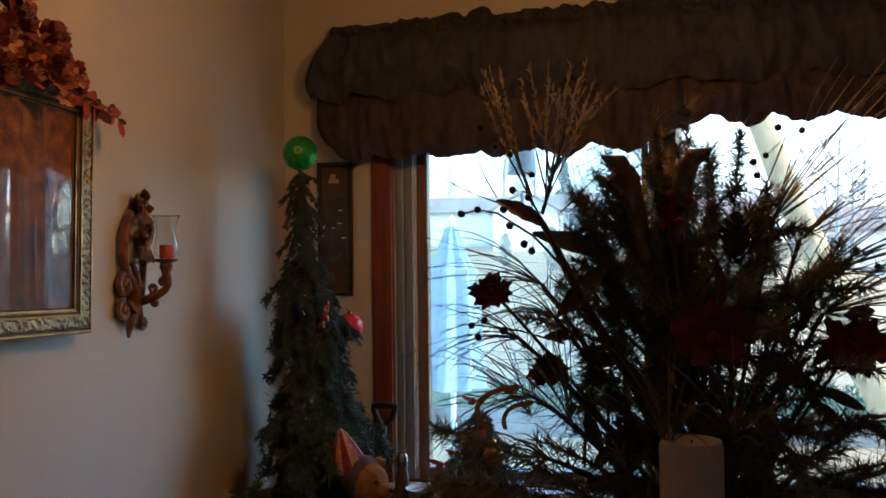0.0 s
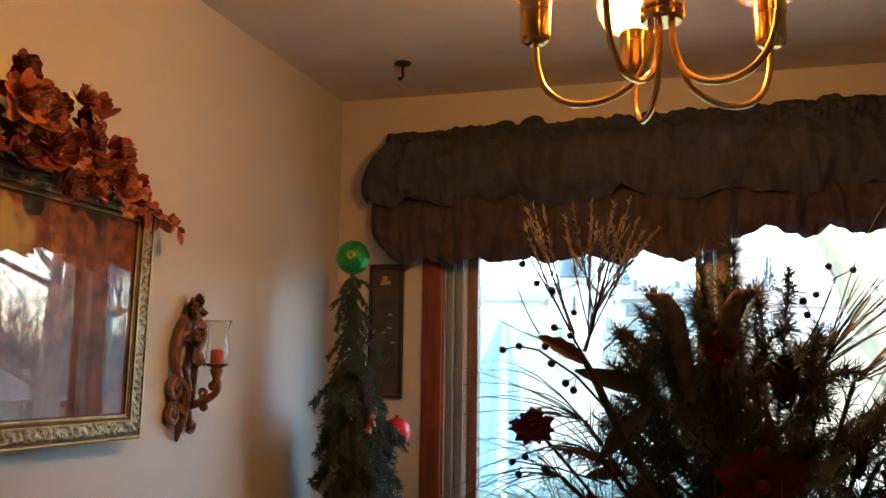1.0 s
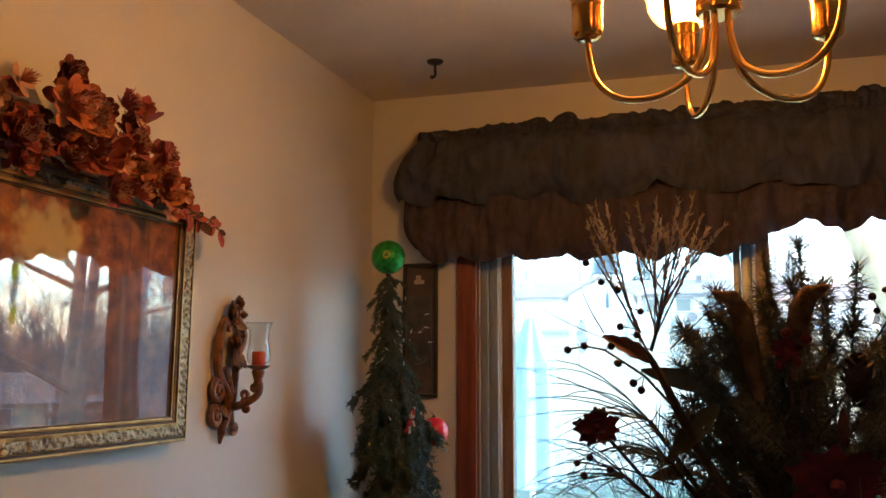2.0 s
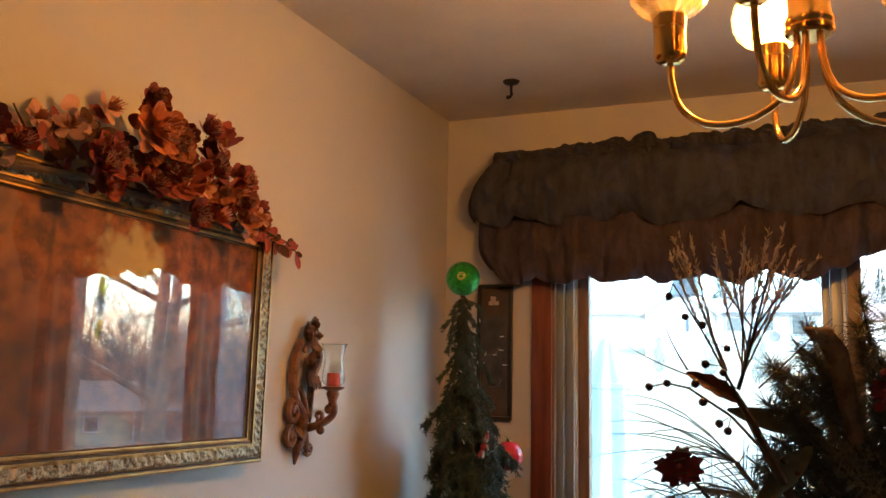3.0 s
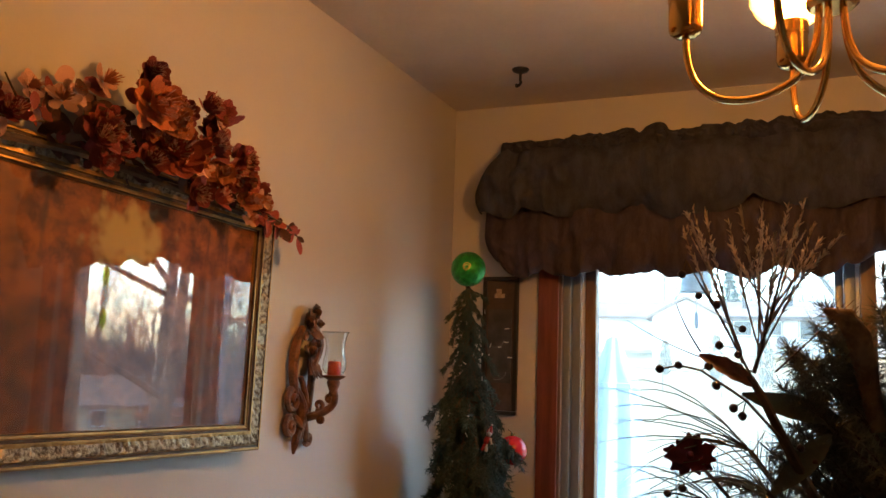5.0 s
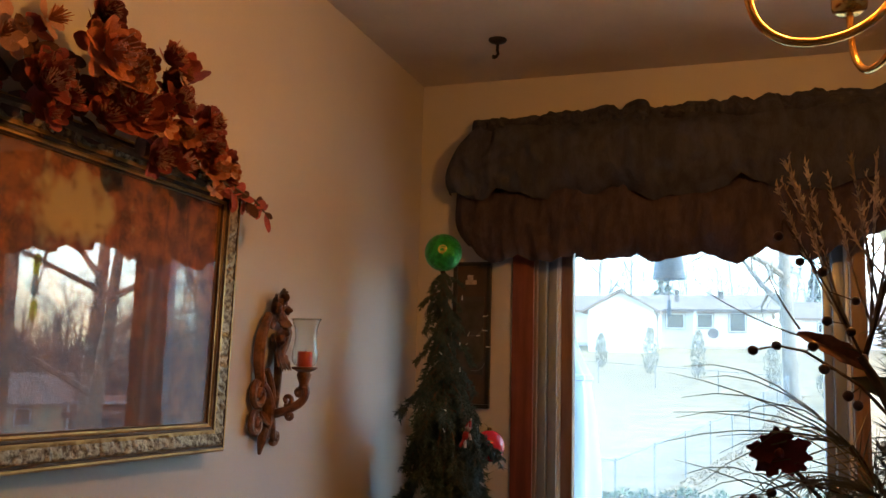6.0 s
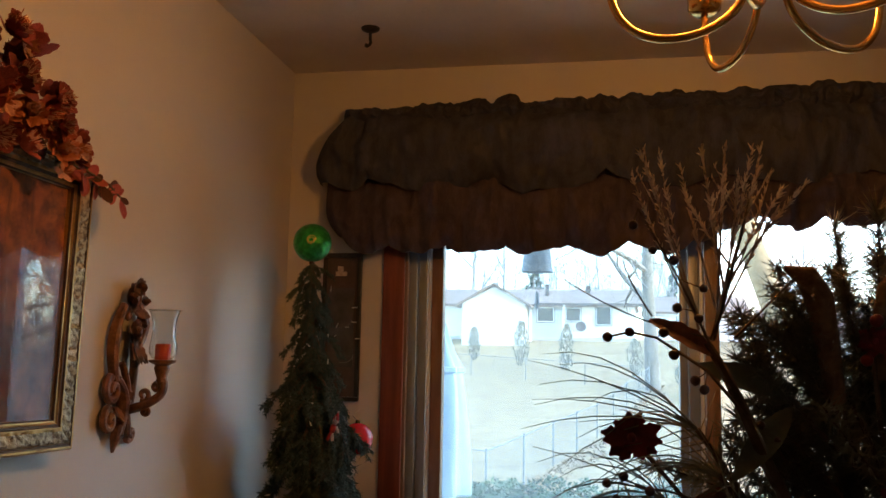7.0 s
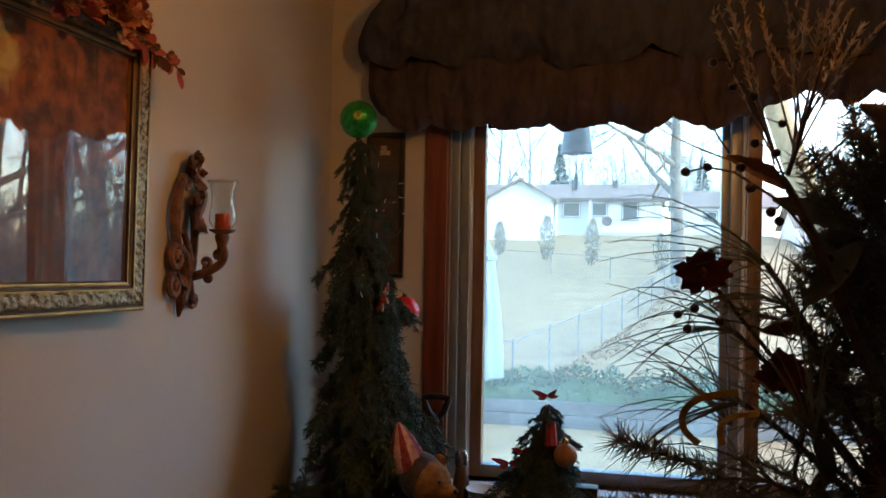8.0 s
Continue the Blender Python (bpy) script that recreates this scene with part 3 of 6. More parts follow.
def rail(a, b, inward):
    """A mitred length of moulding between two outer corners, with a pressed leaf pattern on its flat band."""
    g, a, b, inward = Geo(), Vector(a), Vector(b), Vector(inward)
    d = (b - a).normalized()
    ln = (b - a).length
    n = int(ln / 0.0035)
    rows = []
    for i in range(n + 1):
        for q, h in MOULD:
            s = q + (ln - 2 * q) * i / n
            e = 0.0
            if 0.012 <= q <= 0.030:
                e = 0.0022 * math.sin(s * 260 + q * 300) * math.cos(s * 131) + 0.0016 * noise.noise(Vector((s * 130, q * 160, 0)))
            rows.append(a + d * s + inward * q + Vector((h + e, 0, 0)))
    k = len(MOULD)
    g.put(rows, [(i * k + j, (i + 1) * k + j, (i + 1) * k + j + 1, i * k + j + 1) for i in range(n) for j in range(k - 1)])
    kinds = []
    for (q0, h0), (q1, h1) in zip(MOULD, MOULD[1:]):
        kinds.append(1 if q0 >= 0.012 and q1 <= 0.030 else 2 if (q0, q1) in ((0.006, 0.007), (0.007, 0.010), (0.036, 0.0375), (0.0375, 0.041), (0.046, 0.048)) else 0)
    g.slot = kinds * n
    return g


for nm, a, b, inw in (("bottom_rail", (0, hw, -hh), (0, -hw, -hh), (0, 0, 1)), ("top_rail", (0, -hw, hh), (0, hw, hh), (0, 0, -1)),
                      ("side_rail", (0, hw, hh), (0, hw, -hh), (0, -1, 0)), ("side_rail", (0, -hw, -hh), (0, -hw, hh), (0, 1, 0))):
    part(nm, rail(a, b, inw), [GOLD, GOLD_PALE, GROOVE], pic, "worn gilt moulding with pressed leaves")
part("canvas", Geo().box(0.002, -hw + 0.046, -hh + 0.046, 0.006, hw - 0.046, hh - 0.046), painting_mat(), pic, "autumn wood painted in rust and ochre", smooth=False)
pg = part("glass", Geo().box(0.009, -hw + 0.047, -hh + 0.047, 0.0115, hw - 0.047, hh - 0.047), PICGLASS, pic, "glossy picture glass", smooth=False)
pg.visible_shadow = False

# ---- the silk flower swag ----
swag = thing("flower_swag", (WX + 0.03, 1.15, 1.93), "swag of rust, burgundy and blush silk flowers on the picture frame", "flowers")


def blossom(petals, rows, r, cup, colour, heart=True):
    """A silk flower that faces +z: whorls of cupped, crumpled petals."""
    g = Geo()
    for k in range(rows):
        rr = r * (1 - 0.55 * k / max(1, rows))
        for i in range(petals - k // 2):
            a = 6.283 * (i + 0.5 * k + jit(0.2)) / (petals - k // 2)
            lift = cup + 0.5 * k + jit(0.15)
            d = Vector((math.cos(a) * math.cos(lift), math.sin(a) * math.cos(lift), math.sin(lift)))
            g.leaf(d * r * 0.08, d * rr * (1 + jit(0.12)), rr * 0.36, (0, 0, 1), curl=0.28 + jit(0.4), fold=0.35 + jit(0.45), n=8, blunt=1.5, lobes=0.13)
    if heart:
        for i in range(60):
            a, q = rnd.uniform(0, 6.28), rnd.uniform(0.1, 0.55) * r
            g.tube([(0, 0, 0.1 * r), (math.cos(a) * q, math.sin(a) * q, r * rnd.uniform(0.62, 1.1))], [r * 0.03, r * 0.02], 4, slot=1)
    return g


def blossom_mesh(colour, petals, rows, r, cup, heart=True):
    g = blossom(petals, rows, r, cup, colour, heart)
    ob = part("flower", g, [PETALS[colour], PETALS[3 if colour != 3 else 2]])
    me = ob.data
    bpy.data.objects.remove(ob)
    return me


BLOOMS = [blossom_mesh(0, 13, 5, 1.0, 0.25), blossom_mesh(1, 9, 4, 1.0, 0.4), blossom_mesh(2, 12, 5, 1.0, 0.25), blossom_mesh(3, 5, 1, 1.0, 0.15), blossom_mesh(1, 11, 5, 1.0, 0.6), blossom_mesh(0, 8, 3, 1.0, 0.5), blossom_mesh(1, 7, 4, 1.0, 1.0, False)]


def facing(at, normal, size, spin=0.0):
    """A pose with +z along normal."""
    q = Vector(normal).to_track_quat('Z', 'Y').to_matrix().to_4x4()
    return Matrix.Translation(at) @ q @ Matrix.Rotation(spin, 4, 'Z') @ Matrix.Diagonal((size, size, size, 1))


def swag_ridge(y):
    """Height of the swag's upper outline along the frame."""
    pts = ((0.62, 1.97), (0.83, 2.03), (0.95, 2.075), (1.08, 2.11), (1.20, 2.12), (1.30, 2.06), (1.38, 2.02), (1.46, 1.965), (1.56, 1.935))
    for (a, h), (b, k) in zip(pts, pts[1:]):
        if a <= y <= b:
            return h + (k - h) * (y - a) / (b - a)
    return 1.95


O = Vector(swag.location) + Vector((0, 0, 0.010))
for y, z, r, n_ in ((1.262, 2.075, 0.050, (0.4, 0.15, 1)), (1.245, 2.055, 0.044, (0.6, -0.5, 1)), (1.09, 2.088, 0.034, (0.5, -0.3, 1)), (1.33, 2.03, 0.036, (0.5, 0.4, 1)), (1.38, 1.99, 0.030, (0.6, 0.7, 0.6))):
    part("flower", BLOOMS[6], None, swag, at=facing(Vector((WX + 0.07, y, z)) - O, n_, r, rnd.uniform(0, 6)))
# (y, z, kind, radius)
for y, z, k, r in ((1.155, 2.005, 0, 0.062), (1.075, 2.062, 2, 0.052), (1.125, 2.045, 2, 0.040), (1.08, 2.115, 4, 0.030), (1.115, 2.10, 1, 0.030), (1.205, 2.09, 4, 0.036),
                   (1.225, 2.03, 1, 0.040), (1.265, 2.055, 5, 0.034), (1.29, 2.005, 0, 0.038), (1.315, 2.03, 4, 0.032), (1.20, 1.955, 1, 0.036), (1.275, 1.955, 5, 0.032),
                   (1.325, 1.96, 2, 0.028), (1.355, 1.995, 1, 0.030), (1.375, 1.96, 0, 0.026), (1.00, 2.075, 3, 0.030), (0.965, 2.05, 3, 0.026), (0.925, 2.025, 3, 0.027),
                   (1.015, 2.02, 4, 0.034), (0.985, 1.985, 1, 0.034), (1.035, 1.985, 4, 0.036), (1.09, 1.975, 4, 0.034), (1.225, 1.995, 2, 0.032), (0.88, 2.03, 3, 0.022),
                   (0.80, 2.0, 0, 0.034), (0.74, 1.985, 1, 0.030), (0.85, 1.985, 4, 0.030), (1.405, 1.975, 4, 0.020), (1.165, 2.075, 1, 0.030), (1.345, 1.935, 3, 0.020)):
    n_ = Vector((1.0, jit(0.5) - 0.35, jit(0.45) + 0.15))
    part("flower", BLOOMS[k], None, swag, at=facing(Vector((WX + 0.05 + rnd.uniform(0, 0.035) + r * 0.3, y, z)) - O, n_, r * 0.9, rnd.uniform(0, 6)))
for i in range(26):
    y = rnd.uniform(0.98, 1.37)
    z = rnd.uniform(1.95, swag_ridge(y) - 0.012)
    k, r = rnd.choice((0, 2, 2, 5, 0, 3)), rnd.uniform(0.015, 0.024)
    part("flower", BLOOMS[k], None, swag, at=facing(Vector((WX + 0.085 + rnd.uniform(0, 0.02), y, z)) - O, (1.0, jit(0.6) - 0.3, jit(0.5)), r, rnd.uniform(0, 6)))
lf = [Geo().leaf((0, 0, 0), (1, 0, 0), 0.36, curl=0.18, fold=0.25, n=7, blunt=1.35) for _ in range(1)][0]
LEAVES = []
for k in (1, 4, 0, 3):
    ob = part("leaf", lf, PETALS[k])
    LEAVES.append(ob.data)
    bpy.data.objects.remove(ob)


def leaf_pose(at, d, normal, size):
    d = Vector(d).normalized()
    y = Vector(normal).cross(d).normalized()
    m = Matrix((d, y, d.cross(y))).transposed().to_4x4()
    return Matrix.Translation(at) @ m @ Matrix.Diagonal((size, size, size, 1))


for i in range(110):
    y = rnd.uniform(0.66, 1.40)
    z = rnd.uniform(1.985 - 0.035 * (y > 1.2), swag_ridge(y) - 0.004)
    a = rnd.uniform(0, 6.28)
    part("leaf", LEAVES[3 if y < 0.98 and i % 2 else i % 3], None, swag,
         at=leaf_pose(Vector((WX + rnd.uniform(0.03, 0.085), y, z)) - O, (jit(0.4), math.cos(a), math.sin(a)), (1, jit(0.6), jit(0.6)), rnd.uniform(0.022, 0.042)))
for i in range(80):
    y = rnd.uniform(0.70, 1.39)
    z = rnd.uniform(1.965, swag_ridge(y) - 0.02)
    a = rnd.uniform(0, 6.28)
    part("leaf", LEAVES[1], None, swag, at=leaf_pose(Vector((WX + rnd.uniform(0.018, 0.04), y, z)) - O, (jit(0.3), math.cos(a), math.sin(a)), (1, jit(0.4), jit(0.4)), rnd.uniform(0.03, 0.045)))
# trailing sprig past the corner
tail = [(WX + 0.05, 1.38, 1.965), (WX + 0.058, 1.45, 1.960), (WX + 0.060, 1.51, 1.950), (WX + 0.060, 1.548, 1.934)]
part("stem", Geo().tube([Vector(p) - O for p in tail], [0.003, 0.0025, 0.002, 0.0015], 5), BARK, swag)
for i in range(34):
    u = rnd.uniform(0, 1.02)
    p = Vector(tail[0]).lerp(Vector(tail[3]), u)
    a = rnd.uniform(-2.4, 1.2)
    part("leaf", LEAVES[i % 3], None, swag, at=leaf_pose(p - O, (jit(0.5), math.cos(a) + 0.4, math.sin(a)), (1, jit(0.5), jit(0.5)), rnd.uniform(0.018, 0.032)))
part("leaf", LEAVES[0], None, swag, at=leaf_pose(Vector(tail[3]) - O, (0.1, -0.05, -1), (1, 0, 0.1), 0.036))
part("stem", Geo().tube([Vector((WX + 0.045, 0.66, 1.955)) - O, Vector((WX + 0.045, 1.0, 1.975)) - O, Vector((WX + 0.045, 1.38, 1.955)) - O], 0.006, 6), BARK, swag)
for y0, y1, z1 in ((0.93, 0.84, 1.985), (0.9, 0.86, 2.045)):
    part("stem", Geo().tube([Vector((WX + 0.05, y0, 2.0)) - O, Vector((WX + 0.055, y1, z1)) - O], [0.002, 0.0014], 5), BARK, swag)

# ---- the candle sconce ----
sc = thing("wall_sconce", (WX, 1.684, 1.655), "carved brown scrollwork wall sconce with a glass hurricane chimney", "sconce")


def scroll(c, r, turns, a0, flip=1, lift=0.012, n=26):
    """A spiral in the wall's plane that thickens towards its eye."""
    out = []
    for i in range(n + 1):
        u = i / n
        a, q = a0 + flip * turns * 6.283 * u, r * (1 - 0.78 * u)
        out.append((lift + 0.006 * u, c[0] + q * math.cos(a), c[1] + q * math.sin(a)))
    return out


def carve(name, g):
    g.v = [(x, 0.87 * y + 0.002, z) for x, y, z in g.v]
    part(name, g, SCONCE, sc)


def carved_stem(a, b, c, r0, r1, r2, n=14):
    """A bent stem whose thickness swells from r0 to r1 and thins to r2."""
    rr = [(r0 + (r1 - r0) * 2 * u) if u < 0.5 else (r1 + (r2 - r1) * (2 * u - 1)) for u in (i / n for i in range(n + 1))]
    carve("stem", Geo().tube(arc(a, b, c, n), rr, 9))


# bowed spine on one side, a column of roses and leaves on the other, the wall showing between
carve("spine", Geo().tube(arc((0.014, -0.032, 0.094), (0.016, -0.092, 0.035), (0.014, -0.050, -0.040), 18), [0.0085 + 0.0028 * math.sin(0.17 * i) for i in range(19)], 9))
carved_stem((0.014, 0.018, 0.100), (0.018, 0.064, 0.065), (0.014, 0.026, 0.018), 0.007, 0.0125, 0.008)
carved_stem((0.012, 0.022, 0.020), (0.016, 0.020, -0.035), (0.014, 0.004, -0.090), 0.009, 0.008, 0.009)
carved_stem((0.012, -0.026, -0.008), (0.018, -0.004, -0.040), (0.014, 0.000, -0.090), 0.006, 0.0075, 0.008)
carved_stem((0.014, -0.046, -0.036), (0.020, -0.006, -0.065), (0.014, -0.026, -0.135), 0.009, 0.0125, 0.009)
carved_stem((0.014, -0.028, -0.120), (0.016, -0.044, -0.140), (0.010, -0.036, -0.164), 0.010, 0.009, 0.003)
carved_stem((0.014, -0.004, -0.090), (0.016, 0.000, -0.120), (0.014, 0.010, -0.140), 0.008, 0.008, 0.006)
for c, r, t, a0, f, w in (((-0.058, -0.056), 0.026, 1.35, 1.2, 1, 0.0085), ((-0.064, -0.108), 0.021, 1.3, 1.6, 1, 0.0080), ((0.018, -0.136), 0.013, 1.2, -2.6, 1, 0.0062),
                          ((0.008, -0.066), 0.014, 1.2, 2.6, -1, 0.0058), ((-0.020, 0.078), 0.012, 1.1, 2.6, -1, 0.0056), ((0.030, 0.000), 0.010, 1.1, 0.5, 1, 0.0050)):
    pts = scroll(c, r, t, a0, f)
    carve("scroll", Geo().tube(pts, [w * (1 - 0.3 * i / len(pts)) for i in range(len(pts))], 8))
for cy, cz, r in ((-0.010, 0.108, 0.027), (0.018, 0.130, 0.019), (0.010, 0.048, 0.025), (0.040, 0.106, 0.012), (0.030, 0.060, 0.014)):
    g = Geo().ball((0.020, cy, cz), r * 0.45, 10, (0.9, 1, 1), rough=0.3)
    for ring, (n, q) in enumerate(((8, 1.0), (7, 0.72), (5, 0.45))):
        for i in range(n):
            a = 6.283 * (i + 0.5 * ring) / n
            g.leaf((0.012, cy, cz), (0.016 + 0.006 * ring, cy + q * r * math.cos(a), cz + q * r * math.sin(a)), r * 0.34, (1, 0, 0), curl=0.25, n=5, thick=0.0018, blunt=1.7)
    carve("rose", g)
for a, b, w in (((0.014, 0.004, 0.030), (0.022, -0.022, -0.006), 0.014), ((0.014, 0.010, 0.030), (0.024, 0.006, -0.014), 0.015), ((0.014, 0.020, 0.030), (0.022, 0.036, -0.012), 0.012), ((0.014, -0.012, 0.060), (0.022, -0.036, 0.042), 0.010),
                ((0.014, 0.010, 0.085), (0.024, 0.038, 0.075), 0.010), ((0.014, -0.030, -0.080), (0.022, -0.004, -0.060), 0.010), ((0.014, -0.050, -0.085), (0.020, -0.030, -0.112), 0.009), ((0.014, 0.0, 0.12), (0.02, -0.03, 0.135), 0.010)):
    carve("carved_leaf", Geo().leaf(a, b, w, (1, 0, 0), curl=0.25, fold=0.35, n=7, thick=0.0025, lobes=0.12))
arm = Geo()
CX, CY = 0.082, -0.004
arm.tube(arc((0.014, 0.0, -0.092), (0.050, -0.002, -0.086), (0.074, CY, -0.070), 8) + arc((0.079, CY, -0.066), (0.094, CY, -0.052), (CX, CY, -0.028), 6), [0.0095, 0.0092, 0.009, 0.0088, 0.0086, 0.0084, 0.0082, 0.008, 0.008, 0.0078, 0.0076, 0.0075, 0.0074, 0.0072, 0.007, 0.0068], 9)
for c, r, a0 in (((0.050, -0.064), 0.011, 4.2), ((0.056, -0.093), 0.008, 1.5), ((0.074, -0.050), 0.008, 0.5)):
    pts = [(c[0] + r * (1 - 0.7 * i / 14) * math.cos(i * 0.5 + a0), CY, c[1] + r * (1 - 0.7 * i / 14) * math.sin(i * 0.5 + a0)) for i in range(15)]
    arm.tube(pts, 0.0048, 7)
part("arm", arm, SCONCE, sc)
part("candle_cup", Geo().lathe([(0.007, -0.034), (0.010, -0.030), (0.0085, -0.024), (0.012, -0.014), (0.014, -0.006), (0.012, -0.001), (0.023, 0.004), (0.025, 0.008), (0.018, 0.009), (0.016, 0.005)], 20, (CX, CY, -0.010)), SCONCE, sc)
prof = [(0.014, 0.000), (0.0195, 0.002), (0.0238, 0.009), (0.0248, 0.018), (0.0238, 0.028), (0.0212, 0.040), (0.0200, 0.052), (0.0208, 0.066), (0.0238, 0.078), (0.0275, 0.086), (0.0285, 0.0875)]
hg = part("chimney", Geo().lathe(prof, 40, (CX, CY, 0)).tube([(CX + 0.0285 * math.cos(0.19635 * i), CY + 0.0285 * math.sin(0.19635 * i), 0.0875) for i in range(33)], 0.0011, 6), CHIMNEY, sc, "clear glass hurricane chimney")
hg.visible_shadow = False
cd = part("candle", Geo().lathe([(0.0135, -0.001), (0.014, 0.001), (0.014, 0.024), (0.0125, 0.027), (0.009, 0.025), (0.0, 0.024)], 20, (CX, CY, 0)), CANDLE_RED, sc, "short red candle")
part("wick", Geo().tube([(CX, CY, 0.024), (CX + 0.001, CY, 0.031)], 0.0008, 5), IRON, cd)

# ---- small dark picture beside the window ----
sp = thing("small_picture", (-1.2165, NY - 0.001, 1.743), "small dark print with a wide mat in a narrow black frame", "picture")
w2, h2 = 0.054, 0.199
for nm, b in (("frame_rail", (-w2, -0.016, h2 - 0.011, w2, 0, h2)), ("frame_rail", (-w2, -0.016, -h2, w2, 0, -h2 + 0.011)),
              ("frame_rail", (-w2, -0.0155, -h2 + 0.0112, -w2 + 0.011, 0, h2 - 0.0112)), ("frame_rail", (w2 - 0.011, -0.0155, -h2 + 0.0112, w2, 0, h2 - 0.0112))):
    part(nm, Geo().box(*b, 0.002), BLACKWOOD, sp)
part("mat_board", Geo().box(-w2 + 0.011, -0.007, -h2 + 0.011, w2 - 0.011, -0.003, h2 - 0.011), MATBOARD, sp, smooth=False)
part("print", Geo().box(-w2 + 0.017, -0.0088, -h2 + 0.09, w2 - 0.019, -0.0072, h2 - 0.095), PRINT, sp, smooth=False)
part("crest", Geo().box(-0.020, -0.0088, h2 - 0.062, 0.012, -0.0072, h2 - 0.050).box(-0.014, -0.0088, h2 - 0.050, 0.002, -0.0072, h2 - 0.036), PALE, sp, "pale printed crest", smooth=False)

# ---- ceiling hook ----
hk = thing("ceiling_hook", (-1.075, 2.189, CZ), "dark iron plant hook screwed into the ceiling", "hook")
part("rosette", Geo().lathe([(0.0, -0.012), (0.008, -0.011), (0.020, -0.006), (0.023, -0.002), (0.023, 0.0)], 18), IRON, hk)
part("shank", Geo().tube([(0, 0, -0.008), (0, 0, -0.030), (0.003, -0.004, -0.038), (0.001, -0.010, -0.046), (-0.004, -0.012, -0.050), (-0.008, -0.008, -0.048), (-0.009, -0.003, -0.042)], 0.0038, 8), IRON, hk)

# ---- the chandelier ----
ch = thing("chandelier", (-0.360, 1.098, CZ), "polished brass five-armed chandelier with swirled glass globes, one lit", "chandelier")
ch.scale = (0.95, 0.95, 1.0)
dz = -CZ - 0.019
part("canopy", Geo().lathe([(0.0, -0.03), (0.012, -0.03), (0.03, -0.022), (0.055, -0.008), (0.058, 0.0)], 28), BRASS, ch)
part("stem", Geo().lathe([(0.006, 2.33 + dz), (0.006, -0.028)], 12), BRASS, ch)
part("column", Geo().lathe([(0.0, 2.105 + dz), (0.024, 2.105 + dz), (0.0285, 2.109 + dz), (0.029, 2.114 + dz), (0.0265, 2.117 + dz), (0.0285, 2.121 + dz), (0.0285, 2.125 + dz), (0.0255, 2.129 + dz),
                            (0.0255, 2.30 + dz), (0.028, 2.305 + dz), (0.026, 2.315 + dz), (0.012, 2.325 + dz), (0.006, 2.335 + dz)], 32), BRASS, ch, "brass column")
BULB = glow_mat("lit_bulb", (1.0, 0.40, 0.08), 26)
DEAD = mat("unlit_frosted_bulb", (0.8, 0.76, 0.68), None, 0.3)
SWIRL = pane_mat("swirled_globe_glass", (0.93, 0.87, 0.74), extra=0.16, rough=0.05, haze=0.08, haze_tint=(0.95, 0.88, 0.72))


def globe():
    prof = []
    for i in range(19):
        a = math.pi * (0.10 + 0.80 * i / 18)
        prof.append((0.053 * math.sin(a) ** 0.85, 0.040 - 0.043 * math.cos(a)))
    swirl = lambda a, z: 1 + 0.03 * math.sin(18 * (a + z * 15))
    return Geo().lathe(prof, 96, warp=swirl).lathe([(r - 0.002, z) for r, z in prof], 96, warp=swirl)


socket_prof = [(0.0, 2.093), (0.012, 2.093), (0.019, 2.098), (0.0205, 2.103), (0.0205, 2.136), (0.0215, 2.137), (0.0215, 2.153), (0.0195, 2.154), (0.012, 2.154)]
for i, deg in enumerate((178, 250, 322, 34, 106)):
    a = radians(deg)
    c, s = math.cos(a), math.sin(a)
    R = 0.165
    P = lambda r, z: (c * r, s * r, z + dz)
    pts = [P(0.014, 2.118), P(0.015, 2.095), P(0.020, 2.064), P(0.034, 2.036), P(0.064, 2.017), P(0.098, 2.011), P(0.130, 2.017), P(0.153, 2.037), P(0.163, 2.066), P(R, 2.096)]
    sm = []
    for k in range(len(pts) - 1):
        p0, p1, p2, p3 = (Vector(pts[max(0, min(len(pts) - 1, k + q))]) for q in (-1, 0, 1, 2))
        for u in (0, 0.25, 0.5, 0.75):
            sm.append(0.5 * (2 * p1 + (p2 - p0) * u + (2 * p0 - 5 * p1 + 4 * p2 - p3) * u * u + (3 * p1 - p0 - 3 * p2 + p3) * u ** 3))
    sm.append(Vector(pts[-1]))
    armob = part("arm", Geo().tube(sm, 0.0043, 10), BRASS, ch)
    part("socket", Geo().lathe([(r, z + dz) for r, z in socket_prof], 24, (c * R, s * R, 0)), BRASS, armob)
    gl = part("globe", globe(), SWIRL, armob, "swirled clear glass globe", at=(c * R, s * R, 2.152 + dz))
    gl.visible_shadow = False
    lit = deg == 106
    part("bulb", Geo().lathe([(q * (1.0 if lit else 0.45), z * (1.0 if lit else 0.7)) for q, z in [(0.011, 0.0), (0.014, 0.010), (0.032, 0.028), (0.038, 0.046), (0.032, 0.066), (0.014, 0.078), (0.0, 0.080)]], 18, (c * R, s * R, 2.150 + dz)), BULB if lit else DEAD, armob, "lit bulb" if lit else "unlit bulb")


# ---- outdoors ----
def ground_z(x, y):
    pts = ((-40, -0.6), (12.0, -0.6), (13, -0.75), (18, -1.5), (21, -1.42), (31, -1.15), (46, 0.0), (60, 1.6), (66, 3.0), (90, 3.6), (400, 6.0))
    z = pts[-1][1]
    for (a, h), (b, k) in zip(pts, pts[1:]):
        if a <= y <= b:
            u = (y - a) / (b - a)
            z = h + (k - h) * u
            break
    s = max(0.0, min(1.0, (x - 9) / 14))
    s = s * s * (3 - 2 * s)
    low = -0.6 - 0.9 * max(0.0, min(1.0, (y - 10) / 10)) - 0.075 * max(0.0, min(24.0, x - 14)) + 0.012 * max(0.0, y - 60)
    return z * (1 - s) + low * s


